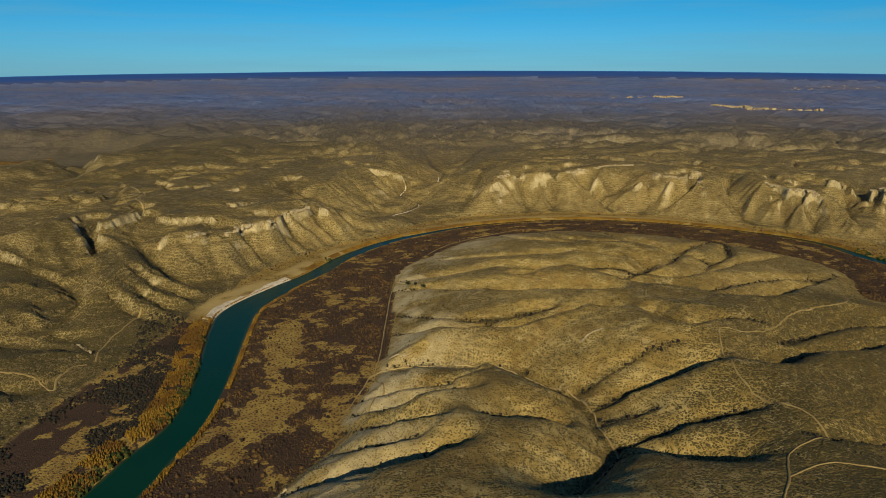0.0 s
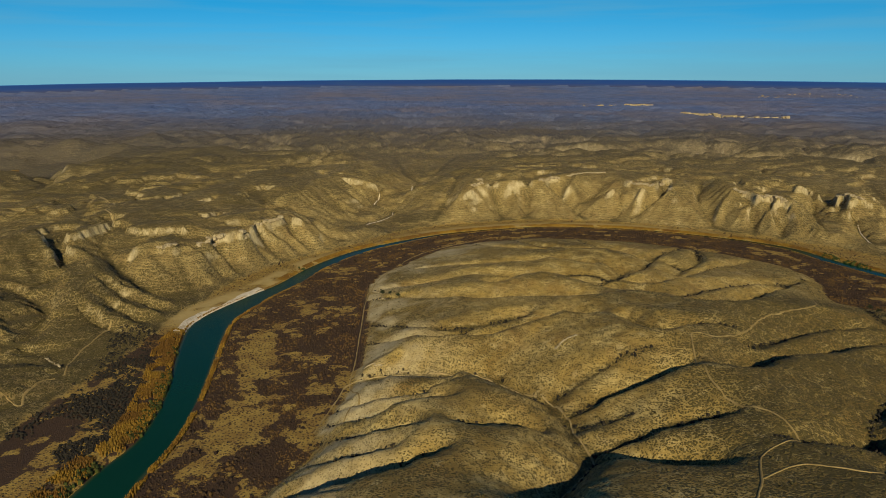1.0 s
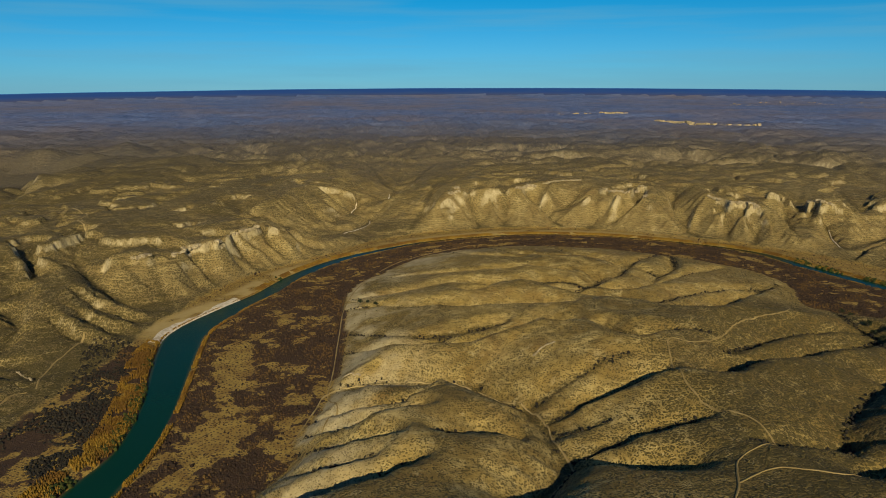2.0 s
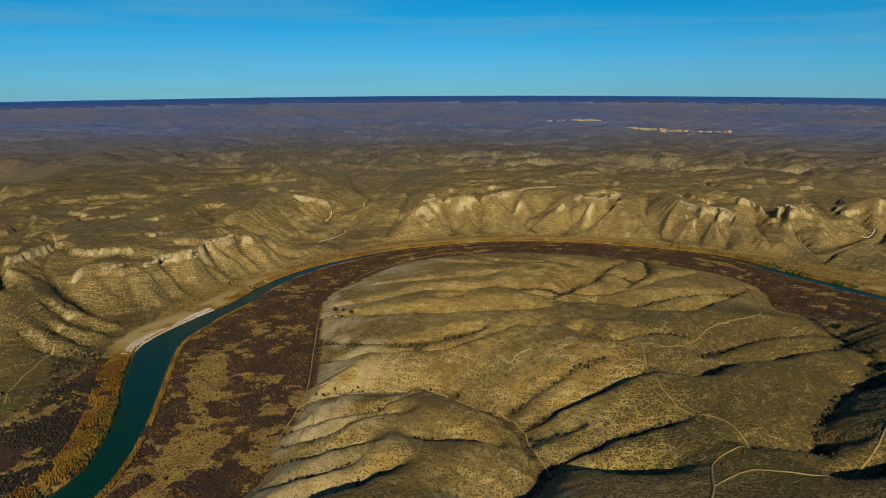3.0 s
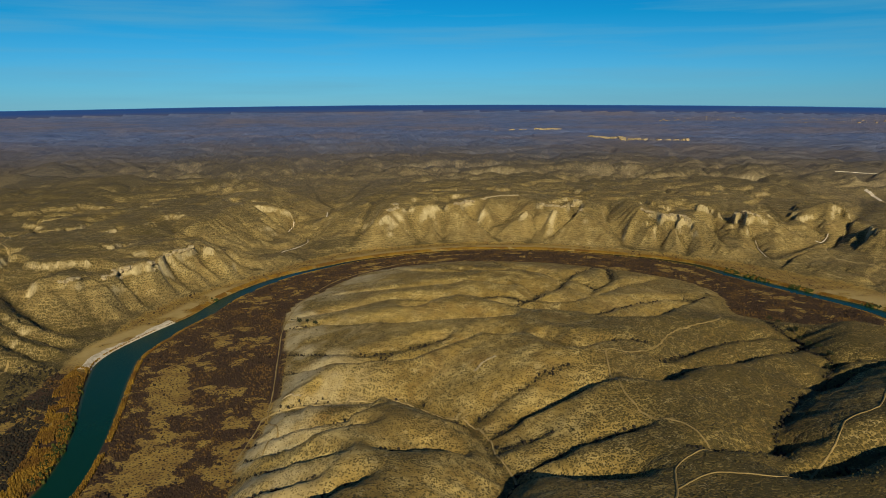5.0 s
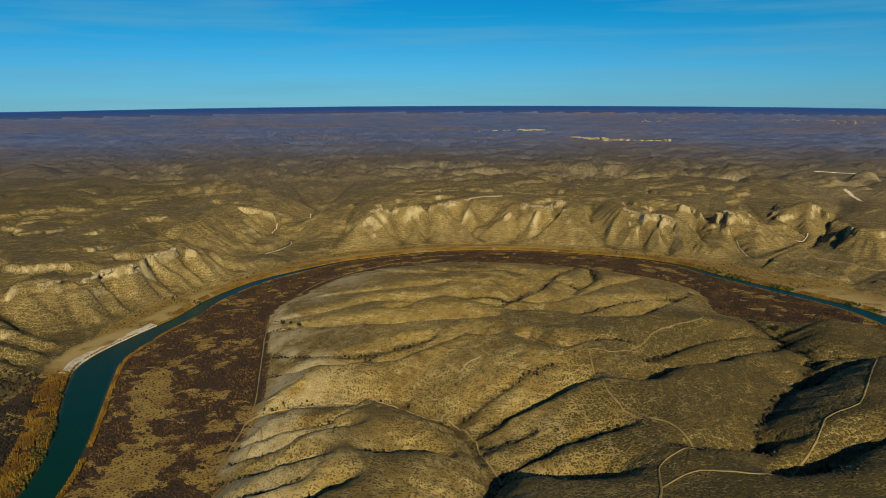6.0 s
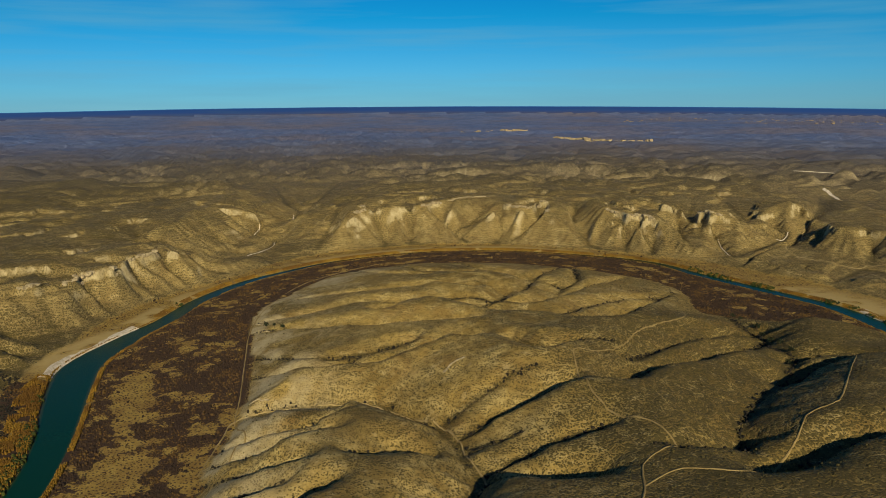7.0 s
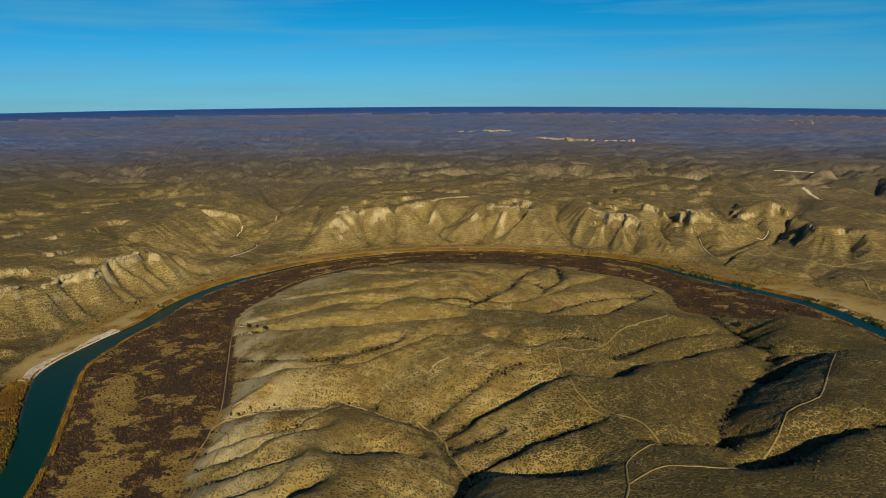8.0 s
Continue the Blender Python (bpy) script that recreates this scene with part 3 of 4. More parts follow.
def plateau(x, y):
    """The dissected upland away from the river: flat tops cut by branching valleys."""
    wx = x + 120 * (fbm(x, y, 300, 4, seed=83) - 0.5)
    wy = y + 120 * (fbm(x, y, 300, 4, seed=84) - 0.5)
    z = 6 + 20 * (fbm(x, y, 1500, 4, seed=91) - 0.5) + 52 * billow(wx, wy, 210, 4, 0.5, seed=85)
    z = soft_min(z, 47 + 12 * (fbm(x, y, 500, 3, seed=94) - 0.5), 8.0)
    z = strata(z, 33 + 8 * (fbm(x, y, 400, 3, seed=93) - 0.5), 1.6, 7.0, 1.2)
    z = z + 15 * (billow(wx, wy, 80, 4, 0.55, seed=86) - 0.5) * (0.5 + smooth(fbm(x, y, 420, 3, seed=87), 0.35, 0.6)) + 5 * (fbm(x, y, 45, 3, seed=88) - 0.5)
    for line in MESAS:
        box, d, h, _ = near_line(wx * 0.3 + x * 0.7, wy * 0.3 + y * 0.7, line, 200.0)
        z[box] = -soft_min(-z[box], -(h - 0.42 * (np.sqrt(d * d + 16) - 4)), 4.0)
    basin = np.exp(-(((x + 700) / 190) ** 2 + ((y - 1190) / 170) ** 2) ** 2)
    z = z * (1 - basin) + 3.0 * basin
    fade = 0.48 * smooth(np.hypot(x, y), 1000, 2200) + 0.52 * smooth(np.hypot(x, y), 3000, 7000)
    return z * (1 - fade) + 38 * fade


def land(x, y):
    """Height of the hills and what covers them, at plan places."""
    z = sample(rough, x, y)
    sx, sy = sample(slope_x, x, y), sample(slope_y, x, y)
    flat = sample(rough_flat.astype(float), x, y)
    edge = sample(rough_edge, x, y)
    outer = sample(rough_out.astype(float), x, y)
    thalweg = sample(rough_thalweg, x, y)
    steep = np.hypot(sx, sy)
    hills = smooth(edge, 1, 12)
    grow = smooth(steep, 0.05, 0.55)
    norm = np.maximum(steep, 0.05)
    ux, uy = sx / norm, sy / norm
    rills = 0.0
    for size, amp, seed in ((38.0, 2.0, 31), (20.0, 2.0, 41), (10.0, 1.2, 51), (5.5, 0.55, 61)):
        g = gullies(x, y, ux, uy, size, seed)
        g = 1 - 2 * np.abs(g) ** 0.8
        rills = rills + g * amp / 7.2
        z = z + hills * grow * amp * (0.26 + 0.22 * outer) * (g - 0.2)
    z = z + hills * (1.4 * (fbm(x, y, 22, 4, seed=71) - 0.5))
    wob = 3.0 * (fbm(x, y, 70, 3, seed=73) - 0.5)
    # a hard pale bed caps the bluffs a few metres under their crests
    cap = sample(rough_cap, x, y)
    high = outer * hills * smooth(cap, 27, 33) * smooth(fbm(x, y, 70, 2, seed=74), 0.34, 0.46)
    z = z + high * (strata(z, cap - 5.0 + 0.6 * wob, 5.0, 5.0, 0.5) - z)
    for level in (6.0, 13.0, 20.0, 27.0):
        z = z + hills * (strata(z, level + wob, 0.9 + 0.9 * outer, 3.4, 0.5) - z) * smooth(fbm(x, y, 60, 3, seed=75 + int(level)), 0.35, 0.6)
    return z, flat, edge, steep, outer, thalweg, rills * grow


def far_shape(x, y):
    """The plateau beyond the hills, drawn in round the camera to fit its view."""
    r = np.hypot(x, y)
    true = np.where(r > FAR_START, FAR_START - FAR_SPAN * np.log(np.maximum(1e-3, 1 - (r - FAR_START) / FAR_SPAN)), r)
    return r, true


def graded(lo, hi, a, b, fine, grow):
    """Even fine steps between a and b, growing steps out to lo and hi."""
    mid = list(np.arange(a, b, fine))
    up, s = [mid[-1]], fine
    while up[-1] < hi:
        s *= grow
        up.append(up[-1] + s)
    dn, s = [mid[0]], fine
    while dn[-1] > lo:
        s *= grow
        dn.append(dn[-1] - s)
    return np.array(dn[:0:-1] + mid + up[1:])


RIVER_LINE = [tuple(p[:2]) for p in RIVER[::2]]


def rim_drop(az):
    """Lowers the far rim on both sides of north to fit the lens's bowed horizon."""
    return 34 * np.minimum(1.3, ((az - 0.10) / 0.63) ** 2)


def surface(x, y):
    """Final height of the ground at map places, with all that its cover depends on."""
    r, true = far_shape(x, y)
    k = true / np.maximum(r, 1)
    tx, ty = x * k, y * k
    z, flat, edge, steep, outer, thalweg, rills = land(tx, ty)
    beyond = smooth(np.hypot((tx - 100) / 1.1, ty - 500), 560, 800) * smooth(sample(rough_drawn, tx, ty), 30, 110)
    beyond = np.maximum(beyond, smooth(np.hypot(tx - 100, ty - 500), 850, 960))
    z = z * (1 - beyond) + plateau(tx, ty) * beyond
    d, s, _ = along(x.ravel(), y.ravel(), RIVER_LINE)
    d, s = d.reshape(x.shape), s.reshape(x.shape)
    width = np.interp(s, np.linspace(0, 1, len(RIVER)), RIVER[:, 2])
    bank = d - width / 2
    wet = 1 - smooth(bank, -2.5, 1.0)
    z = np.where(bank < 14, np.minimum(z, 0.25 + 0.10 * np.maximum(bank, 0) + 0.05 * np.maximum(bank, 0) ** 1.6), z)
    z = z * (1 - wet) - 1.6 * wet
    # climbs towards camera height with distance, so far land keeps its place in view
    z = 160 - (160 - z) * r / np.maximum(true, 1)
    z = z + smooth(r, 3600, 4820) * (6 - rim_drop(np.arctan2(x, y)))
    return dict(z=z, flat=flat * (1 - beyond), edge=edge, steep=steep * (1 - beyond), outer=outer, thalweg=thalweg + 50 * beyond, rills=rills * (1 - beyond), bank=bank, s=s, true=true, beyond=beyond)


def scrub_cover(x, y, f):
    """How densely low bushes cover the hills, 0 to 1."""
    n = fbm(x, y, 60, 5, 0.6, seed=101) - 0.5
    inner = (1 - f["outer"]) * (1 - f["beyond"])
    shade = 0.46 + 0.7 * n - 0.22 * smooth(f["tilt"], 0.15, 0.6) - 0.29 * inner
    east = smooth(x + 0.35 * (300 - y), 80, 170) * (1 - smooth(y, 420, 520))
    west = smooth(-x, 130, 190) * (1 - 0.6 * smooth(y, 540, 680)) * (1 - f["flat"])
    shade = shade + 0.62 * east + 0.40 * west + (0.52 - 0.30 * smooth(f["tilt"], 0.35, 0.8)) * f["beyond"]
    shade = shade + 0.55 * (1 - smooth(f["thalweg"], 1.5, 5.0)) - 0.30 * np.clip(f["rills"], -1, 1)
    return np.clip(shade, 0, 1) * (1 - 0.3 * f["outer"] * smooth(f["steep"], 0.3, 0.6))


def pale_foot(x, y, f):
    """Bare caliche on the noses of the hills above the valley floor."""
    n = smooth(fbm(x, y, 18, 4, 0.6, seed=171), 0.30, 0.62)
    return 0.95 * n * (1 - f["outer"]) * (1 - f["beyond"]) * (1 - smooth(f["edge"], 8, 70)) * (1 - smooth(x, 40, 140))


def brush_cover(x, y, f):
    """How densely leafless brush covers the valley floor, 0 to 1."""
    n = 0.85 * (fbm(x, y, 30, 5, 0.6, seed=111) - 0.5) + 0.25 * (fbm(x, y + f["bank"], 16, 3, 0.6, seed=114) - 0.5)
    open_strip = np.exp(-((f["bank"] - 24) / 10) ** 2) * smooth(y, 250, 300) * (1 - smooth(y, 430, 500)) * (x > -130)
    belts = (0.10 + 0.28 * smooth(y, 560, 720)) * np.cos(f["bank"] * 0.33 + 3 * fbm(x, y, 60, 2, seed=112))
    outer_bank = ~inside(x, y, SIDE_RING) & (y > 465)
    return np.where(outer_bank, 0.12, 1.0) * np.clip(0.84 - 0.22 * (~inside(x, y, SIDE_RING)) + 2.6 * n + 1.3 * (fbm(x, y, 7, 3, seed=113) - 0.5) + belts - 0.9 * open_strip, 0, 1) * f["flat"]


def sand_cover(x, y, f):
    """Bare sand and gravel along the outer bank."""
    west = smooth(y, 470, 500) * (1 - smooth(y, 640, 720)) * (x < 0)
    east = smooth(x, 395, 420) * (1 - smooth(y, 560, 620))
    north = smooth(y, 760, 790) * 0.6
    out = f["edge"] < 2
    side = np.where(inside(x, y, SIDE_RING), 0.0, 1.0)
    n = fbm(x, y, 14, 4, seed=121)
    return np.clip((west + east + north) * side * smooth(f["bank"], 0.5, 3) * (1 - smooth(f["bank"], 14, 22 + 30 * east)) * smooth(n, 0.25, 0.5), 0, 1) * out


def ground_sheet():
    xs = graded(-4840, 4840, -330, 560, 2.0, 1.022)
    ys = graded(-2600, 4840, 215, 980, 1.75, 1.0145)
    x, y = np.meshgrid(xs, ys, indexing="ij")
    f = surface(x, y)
    z, r = f["z"], np.hypot(x, y)
    tilt = np.hypot(np.gradient(z, axis=0) / np.gradient(x, axis=0), np.gradient(z, axis=1) / np.gradient(y, axis=1))
    f["tilt"] = tilt
    nx, ny = x.shape
    co = np.stack((x, y, z), -1).reshape(-1, 3).astype(np.float32)
    idx = np.arange(nx * ny).reshape(nx, ny)
    quads = np.stack((idx[:-1, :-1], idx[1:, :-1], idx[1:, 1:], idx[:-1, 1:]), -1).reshape(-1, 4)
    keep = (r.ravel()[quads] < 4825).all(1)
    quads = quads[keep]
    me = bpy.data.meshes.new("ground")
    me.vertices.add(len(co))
    me.vertices.foreach_set("co", co.ravel())
    me.loops.add(quads.size)
    me.loops.foreach_set("vertex_index", quads.ravel().astype(np.int32))
    me.polygons.add(len(quads))
    me.polygons.foreach_set("loop_start", (np.arange(len(quads)) * 4).astype(np.int32))
    me.update(calc_edges=True)
    me.polygons.foreach_set("use_smooth", np.ones(len(quads), bool))
    fl = f["flat"]
    kinds = {
        "flood": fl,
        "rock": np.clip(smooth(tilt, 1.2, 1.9) * np.where(f["outer"] > 0.5, smooth(z - sample(rough_cap, x, y), -11, -7), 1.0) + pale_foot(x, y, f) + 0.30 * f["beyond"] * smooth(tilt, 0.5, 0.9), 0, 1) * (1 - fl),
        "outer": f["outer"] * (1 - fl),
        "scrub": scrub_cover(x, y, f),
        "brush": brush_cover(x, y, f),
        "sand": sand_cover(x, y, f),
        # weight of the painted haze, growing with distance from the camera
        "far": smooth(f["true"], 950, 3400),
    }
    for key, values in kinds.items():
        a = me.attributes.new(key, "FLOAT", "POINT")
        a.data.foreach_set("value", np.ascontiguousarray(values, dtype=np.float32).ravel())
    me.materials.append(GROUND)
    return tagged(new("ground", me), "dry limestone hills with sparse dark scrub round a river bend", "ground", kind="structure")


ground = ground_sheet()


def raw_mesh(name, verts, tris, material, smooth_faces=False):
    me = bpy.data.meshes.new(name)
    me.vertices.add(len(verts))
    me.vertices.foreach_set("co", np.asarray(verts, np.float32).ravel())
    me.loops.add(tris.size)
    me.loops.foreach_set("vertex_index", tris.ravel().astype(np.int32))
    me.polygons.add(len(tris))
    me.polygons.foreach_set("loop_start", (np.arange(len(tris)) * tris.shape[1]).astype(np.int32))
    me.update(calc_edges=True)
    if smooth_faces:
        me.polygons.foreach_set("use_smooth", np.ones(len(tris), bool))
    me.materials.append(material)
    return me


def far_rim():
    """Glowing backdrop for the last rise of land; its blue imitates distance haze."""
    m = Nodes("haze_glow")
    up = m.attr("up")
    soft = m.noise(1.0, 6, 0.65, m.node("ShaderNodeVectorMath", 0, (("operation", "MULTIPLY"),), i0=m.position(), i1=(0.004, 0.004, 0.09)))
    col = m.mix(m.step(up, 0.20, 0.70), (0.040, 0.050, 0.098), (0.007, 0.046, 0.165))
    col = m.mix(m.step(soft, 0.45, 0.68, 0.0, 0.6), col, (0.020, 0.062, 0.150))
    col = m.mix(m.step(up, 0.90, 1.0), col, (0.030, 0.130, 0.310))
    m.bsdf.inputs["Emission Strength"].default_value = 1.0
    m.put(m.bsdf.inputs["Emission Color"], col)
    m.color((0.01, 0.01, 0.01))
    a = np.radians(np.linspace(-100, 120, 900))
    top = 155.5 - rim_drop(a) + 4 * (fbm(a * 1200, a * 0, 160, 5, seed=161) - 0.5)
    v = np.concatenate((np.stack((4832 * np.sin(a), 4832 * np.cos(a), a * 0 + 60), 1), np.stack((4834 * np.sin(a), 4834 * np.cos(a), top), 1), np.stack((4846 * np.sin(a), 4846 * np.cos(a), a * 0 + 60), 1)))
    n = len(a)
    i = np.arange(n - 1)
    quads = np.concatenate((np.stack((i, i + 1, i + 1 + n, i + n), 1), np.stack((i + n, i + 1 + n, i + 1 + 2 * n, i + 2 * n), 1)))
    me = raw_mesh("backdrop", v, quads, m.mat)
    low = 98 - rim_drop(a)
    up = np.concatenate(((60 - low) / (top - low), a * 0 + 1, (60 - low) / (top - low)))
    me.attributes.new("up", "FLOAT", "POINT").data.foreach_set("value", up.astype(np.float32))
    return tagged(new("backdrop", me), "glowing backdrop of a low haze-blue ridge on the horizon", "horizon", kind="structure")


def river_ribbon():
    p = RIVER
    tan = np.gradient(p[:, :2], axis=0)
    tan /= np.hypot(tan[:, 0], tan[:, 1])[:, None]
    nor = np.stack((-tan[:, 1], tan[:, 0]), 1)
    rows = 9
    verts, faces, shallow = [], [], []
    for i in range(len(p)):
        for j in range(rows):
            u = j / (rows - 1) * 2 - 1
            q = p[i, :2] + nor[i] * u * (p[i, 2] / 2 + 1.5)
            verts.append((q[0], q[1], 0.0))
            shallow.append(max(0.0, (abs(u) - 0.75) / 0.25) * 0.6)
    for i in range(len(p) - 1):
        for j in range(rows - 1):
            a = i * rows + j
            faces.append((a, a + rows, a + rows + 1, a + 1))
    me = bpy.data.meshes.new("river")
    me.from_pydata(verts, [], faces)
    a = me.attributes.new("shallow", "FLOAT", "POINT")
    a.data.foreach_set("value", np.array(shallow, np.float32))
    me.polygons.foreach_set("use_smooth", [True] * len(me.polygons))
    me.materials.append(WATER)
    return tagged(new("river", me), "calm deep teal-green river in a wide bend", "river", kind="structure")


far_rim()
river_ribbon()


# ---- vegetation, tracks and rock: materials ----
def plant_material(name, dark, light, odd=None):
    m = Nodes(name)
    pick = m.node("ShaderNodeNewGeometry", "Random Per Island")
    col = m.mix(pick, dark, light)
    if odd:
        stand = m.math("ADD", m.noise(0.055, 4, 0.6), m.math("MULTIPLY", pick, 0.16))
        col = m.mix(m.step(stand, 0.55, 0.66), col, odd)
    col = m.mix(m.step(m.noise(2.2, 3, 0.7), 0.35, 0.7, 0.0, 0.5), col, tuple(c * 0.35 for c in dark))
    m.bump(m.noise(3.0, 3, 0.7), 0.4, 0.8)
    return m.color(col)


def stone_material(name, dark, light, scale=0.6):
    m = Nodes(name)
    col = m.mix(m.step(m.noise(scale, 5, 0.65), 0.3, 0.7), dark, light)
    col = m.mix(m.step(m.noise(scale * 6, 4, 0.7), 0.55, 0.8, 0.0, 0.5), col, tuple(c * 0.5 for c in dark))
    m.bump(m.noise(scale * 4, 4, 0.7), 0.3, 0.7)
    return m.color(col)


SHRUB = plant_material("creosote_scrub", (0.056, 0.045, 0.015), (0.120, 0.094, 0.030))
BRUSH = plant_material("leafless_brush", (0.026, 0.017, 0.012), (0.070, 0.043, 0.021), (0.125, 0.072, 0.020))
REED = plant_material("dry_reeds", (0.20, 0.108, 0.012), (0.34, 0.200, 0.024), (0.15, 0.075, 0.014))
GREEN = plant_material("green_bank_bushes", (0.022, 0.035, 0.008), (0.075, 0.080, 0.015))
DARKWOOD = plant_material("dark_thicket", (0.014, 0.014, 0.012), (0.046, 0.036, 0.020))
TRACK = stone_material("pale_caliche", (0.22, 0.155, 0.052), (0.38, 0.28, 0.115), 0.12)
EARTH = stone_material("dusty_earth", (0.20, 0.138, 0.045), (0.33, 0.235, 0.085), 0.12)
GRAVEL = stone_material("white_gravel", (0.42, 0.34, 0.21), (0.72, 0.63, 0.46), 0.3)
LIMESTONE = stone_material("limestone", (0.20, 0.155, 0.080), (0.44, 0.35, 0.19), 0.35)

rng = np.random.default_rng(7)


def clumps(name, x, y, z, radius, height, material, label, category):
    """Many small uneven domes of twigs, one object of stuff."""
    n, k = len(x), 4
    ang = (np.arange(k) / k * 2 * np.pi)[None, :] + rng.uniform(0, 6.28, (n, 1)) + rng.uniform(-0.3, 0.3, (n, k))
    low = radius[:, None] * rng.uniform(0.65, 1.1, (n, k))
    mid = radius[:, None] * rng.uniform(0.55, 1.15, (n, k))
    v = np.zeros((n, 2 * k + 1, 3))
    v[:, :k, 0], v[:, :k, 1] = x[:, None] + low * np.cos(ang), y[:, None] + low * np.sin(ang)
    v[:, :k, 2] = z[:, None] - 0.5
    v[:, k:2 * k, 0], v[:, k:2 * k, 1] = x[:, None] + mid * np.cos(ang + 0.3), y[:, None] + mid * np.sin(ang + 0.3)
    v[:, k:2 * k, 2] = z[:, None] + height[:, None] * rng.uniform(0.35, 0.85, (n, k))
    v[:, 2 * k, 0] = x + radius * rng.uniform(-0.3, 0.3, n)
    v[:, 2 * k, 1] = y + radius * rng.uniform(-0.3, 0.3, n)
    v[:, 2 * k, 2] = z + height
    t = []
    for i in range(k):
        j = (i + 1) % k
        t += [(i, j, k + j), (i, k + j, k + i), (k + i, k + j, 2 * k)]
    tris = (np.array(t)[None] + (np.arange(n) * (2 * k + 1))[:, None, None]).reshape(-1, 3)
    me = raw_mesh(name, v.reshape(-1, 3), tris, material, True)
    return tagged(new(name, me), label, category, kind="stuff")


def ribbon(name, line, width, material, label, category, lift=0.28, step=2.0, seed=0):
    """A worn strip of bare ground laid over the land, with uneven edges."""
    p = spline([(a, b) for a, b in line], step)
    tan = np.gradient(p, axis=0)
    tan /= np.hypot(tan[:, 0], tan[:, 1])[:, None] + 1e-9
    nor = np.stack((-tan[:, 1], tan[:, 0]), 1)
    i = np.arange(len(p))
    half = width / 2 * (0.75 + 0.5 * value_noise(i * 0.31, i * 0.0, 200 + seed))
    across = np.linspace(-1, 1, 7)
    q = p[:, None, :] + nor[:, None, :] * (half[:, None] * across[None, :])[:, :, None]
    q += 0.25 * (np.stack((value_noise(q[..., 0] * 0.7, q[..., 1] * 0.7, 7), value_noise(q[..., 0] * 0.7, q[..., 1] * 0.7, 8)), -1) - 0.5) * min(1.0, width)
    z = surface(q[..., 0], q[..., 1])["z"]
    z = z + lift - 0.25 * lift * np.abs(across)[None, :] - np.where(np.abs(across) > 0.99, lift * 0.9, 0)[None, :]
    v = np.concatenate((q, z[..., None]), -1).reshape(-1, 3)
    idx = np.arange(len(p) * 7).reshape(len(p), 7)
    quads = np.stack((idx[:-1, :-1], idx[1:, :-1], idx[1:, 1:], idx[:-1, 1:]), -1).reshape(-1, 4)
    return tagged(new(name, raw_mesh(name, v, quads[:, ::-1], material, True)), label, category, kind="structure")


# ---- dirt tracks ----
TRACKS = {
    "wash": [(-48, 322), (-41, 361), (-36, 380), (-13, 384), (2, 381), (17, 376), (34, 369), (49, 346), (60, 331), (66, 307), (65, 289), (67, 264), (56, 246), (46, 230), (40, 200)],
    "ridge": [(268, 486), (249, 448), (217, 425), (193, 404), (174, 380), (151, 361), (138, 357), (134, 348), (127, 317), (125, 299), (128, 281), (136, 266), (138, 250), (135, 246), (119, 236), (113, 226), (108, 214), (100, 200), (85, 170)],
    "spur": [(109, 216), (120, 223), (128, 225), (136, 221), (148, 217), (168, 232), (181, 240), (191, 249), (200, 257), (212, 259), (222, 266), (258, 305), (278, 326)],
    "flood": [(-43, 292), (-33, 330), (-29, 348), (-36, 375), (-36, 416), (-37, 476), (-37, 541), (-27, 604), (-5, 671), (33, 721), (82, 760)],
    "west": [(-191, 392), (-196, 409), (-197, 420), (-198, 433), (-197, 440), (-196, 462), (-196, 471)],
    "terrace": [(-194, 388), (-199, 383), (-200, 368), (-197, 357), (-209, 363), (-228, 365), (-245, 365)],
    "upland": [(-341, 824), (-323, 800), (-307, 774), (-303, 741), (-290, 721), (-280, 703)],
    "northeast": [(675, 875), (644, 840), (610, 810), (587, 790), (561, 758), (551, 743), (530, 732), (505, 709), (488, 676), (489, 653), (506, 635), (535, 623), (571, 615)],
    "bank": [(507, 596), (503, 573), (491, 548), (483, 530), (473, 509)],
}
for i, (key, line) in enumerate(TRACKS.items()):
    wide = {"flood": 0.8, "west": 1.3, "terrace": 1.3, "upland": 1.6, "northeast": 2.0, "bank": 1.6}.get(key, 0.85)
    ribbon("dirt_track", line, wide, EARTH if key in ("flood", "west", "terrace", "spur", "ridge") else TRACK, "pale worn dirt track winding over the dry hills", "track", seed=i)
ribbon("gravel_wash", [(-58, 822), (-54, 832), (-45, 844), (-30, 877), (-29, 899)], 1.3, GRAVEL, "dry white gravel bed of a side creek", "wash", 0.5, 2.0, 40)
ribbon("gravel_wash", [(-56, 924), (-46, 963), (-32, 981), (-20, 989)], 1.3, GRAVEL, "dry white gravel bed of a side creek", "wash", 0.5, 2.0, 41)
ribbon("gravel_wash", [(-8, 1013), (-6, 1054)], 1.3, GRAVEL, "dry white gravel bed of a side creek", "wash", 0.5, 2.0, 42)
ribbon("gravel_wash", [(460, 764), (449, 732), (442, 708)], 1.1, GRAVEL, "dry white gravel bed of a side creek", "wash", 0.5, 2.0, 43)
ribbon("gravel_wash", [(528, 757), (536, 757), (554, 774)], 1.5, GRAVEL, "dry white gravel bed of a side creek", "wash", 0.5, 2.0, 44)
ribbon("gravel_wash", [(803, 1044), (799, 1013), (785, 959), (777, 910)], 4.5, GRAVEL, "dry white gravel bed of a side creek", "wash", 0.5, 2.0, 45)
ribbon("gravel_wash", [(842, 1173), (884, 1181), (941, 1195), (979, 1205)], 1.5, GRAVEL, "dry white gravel bed of a side creek", "wash", 0.5, 2.0, 46)
ribbon("gravel_bar", [(-154, 472), (-153, 494), (-147, 511), (-138, 532), (-131, 551), (-121, 574)], 8.0, GRAVEL, "white gravel bar at the edge of the river", "gravel bar", 0.35, 2.0, 33)
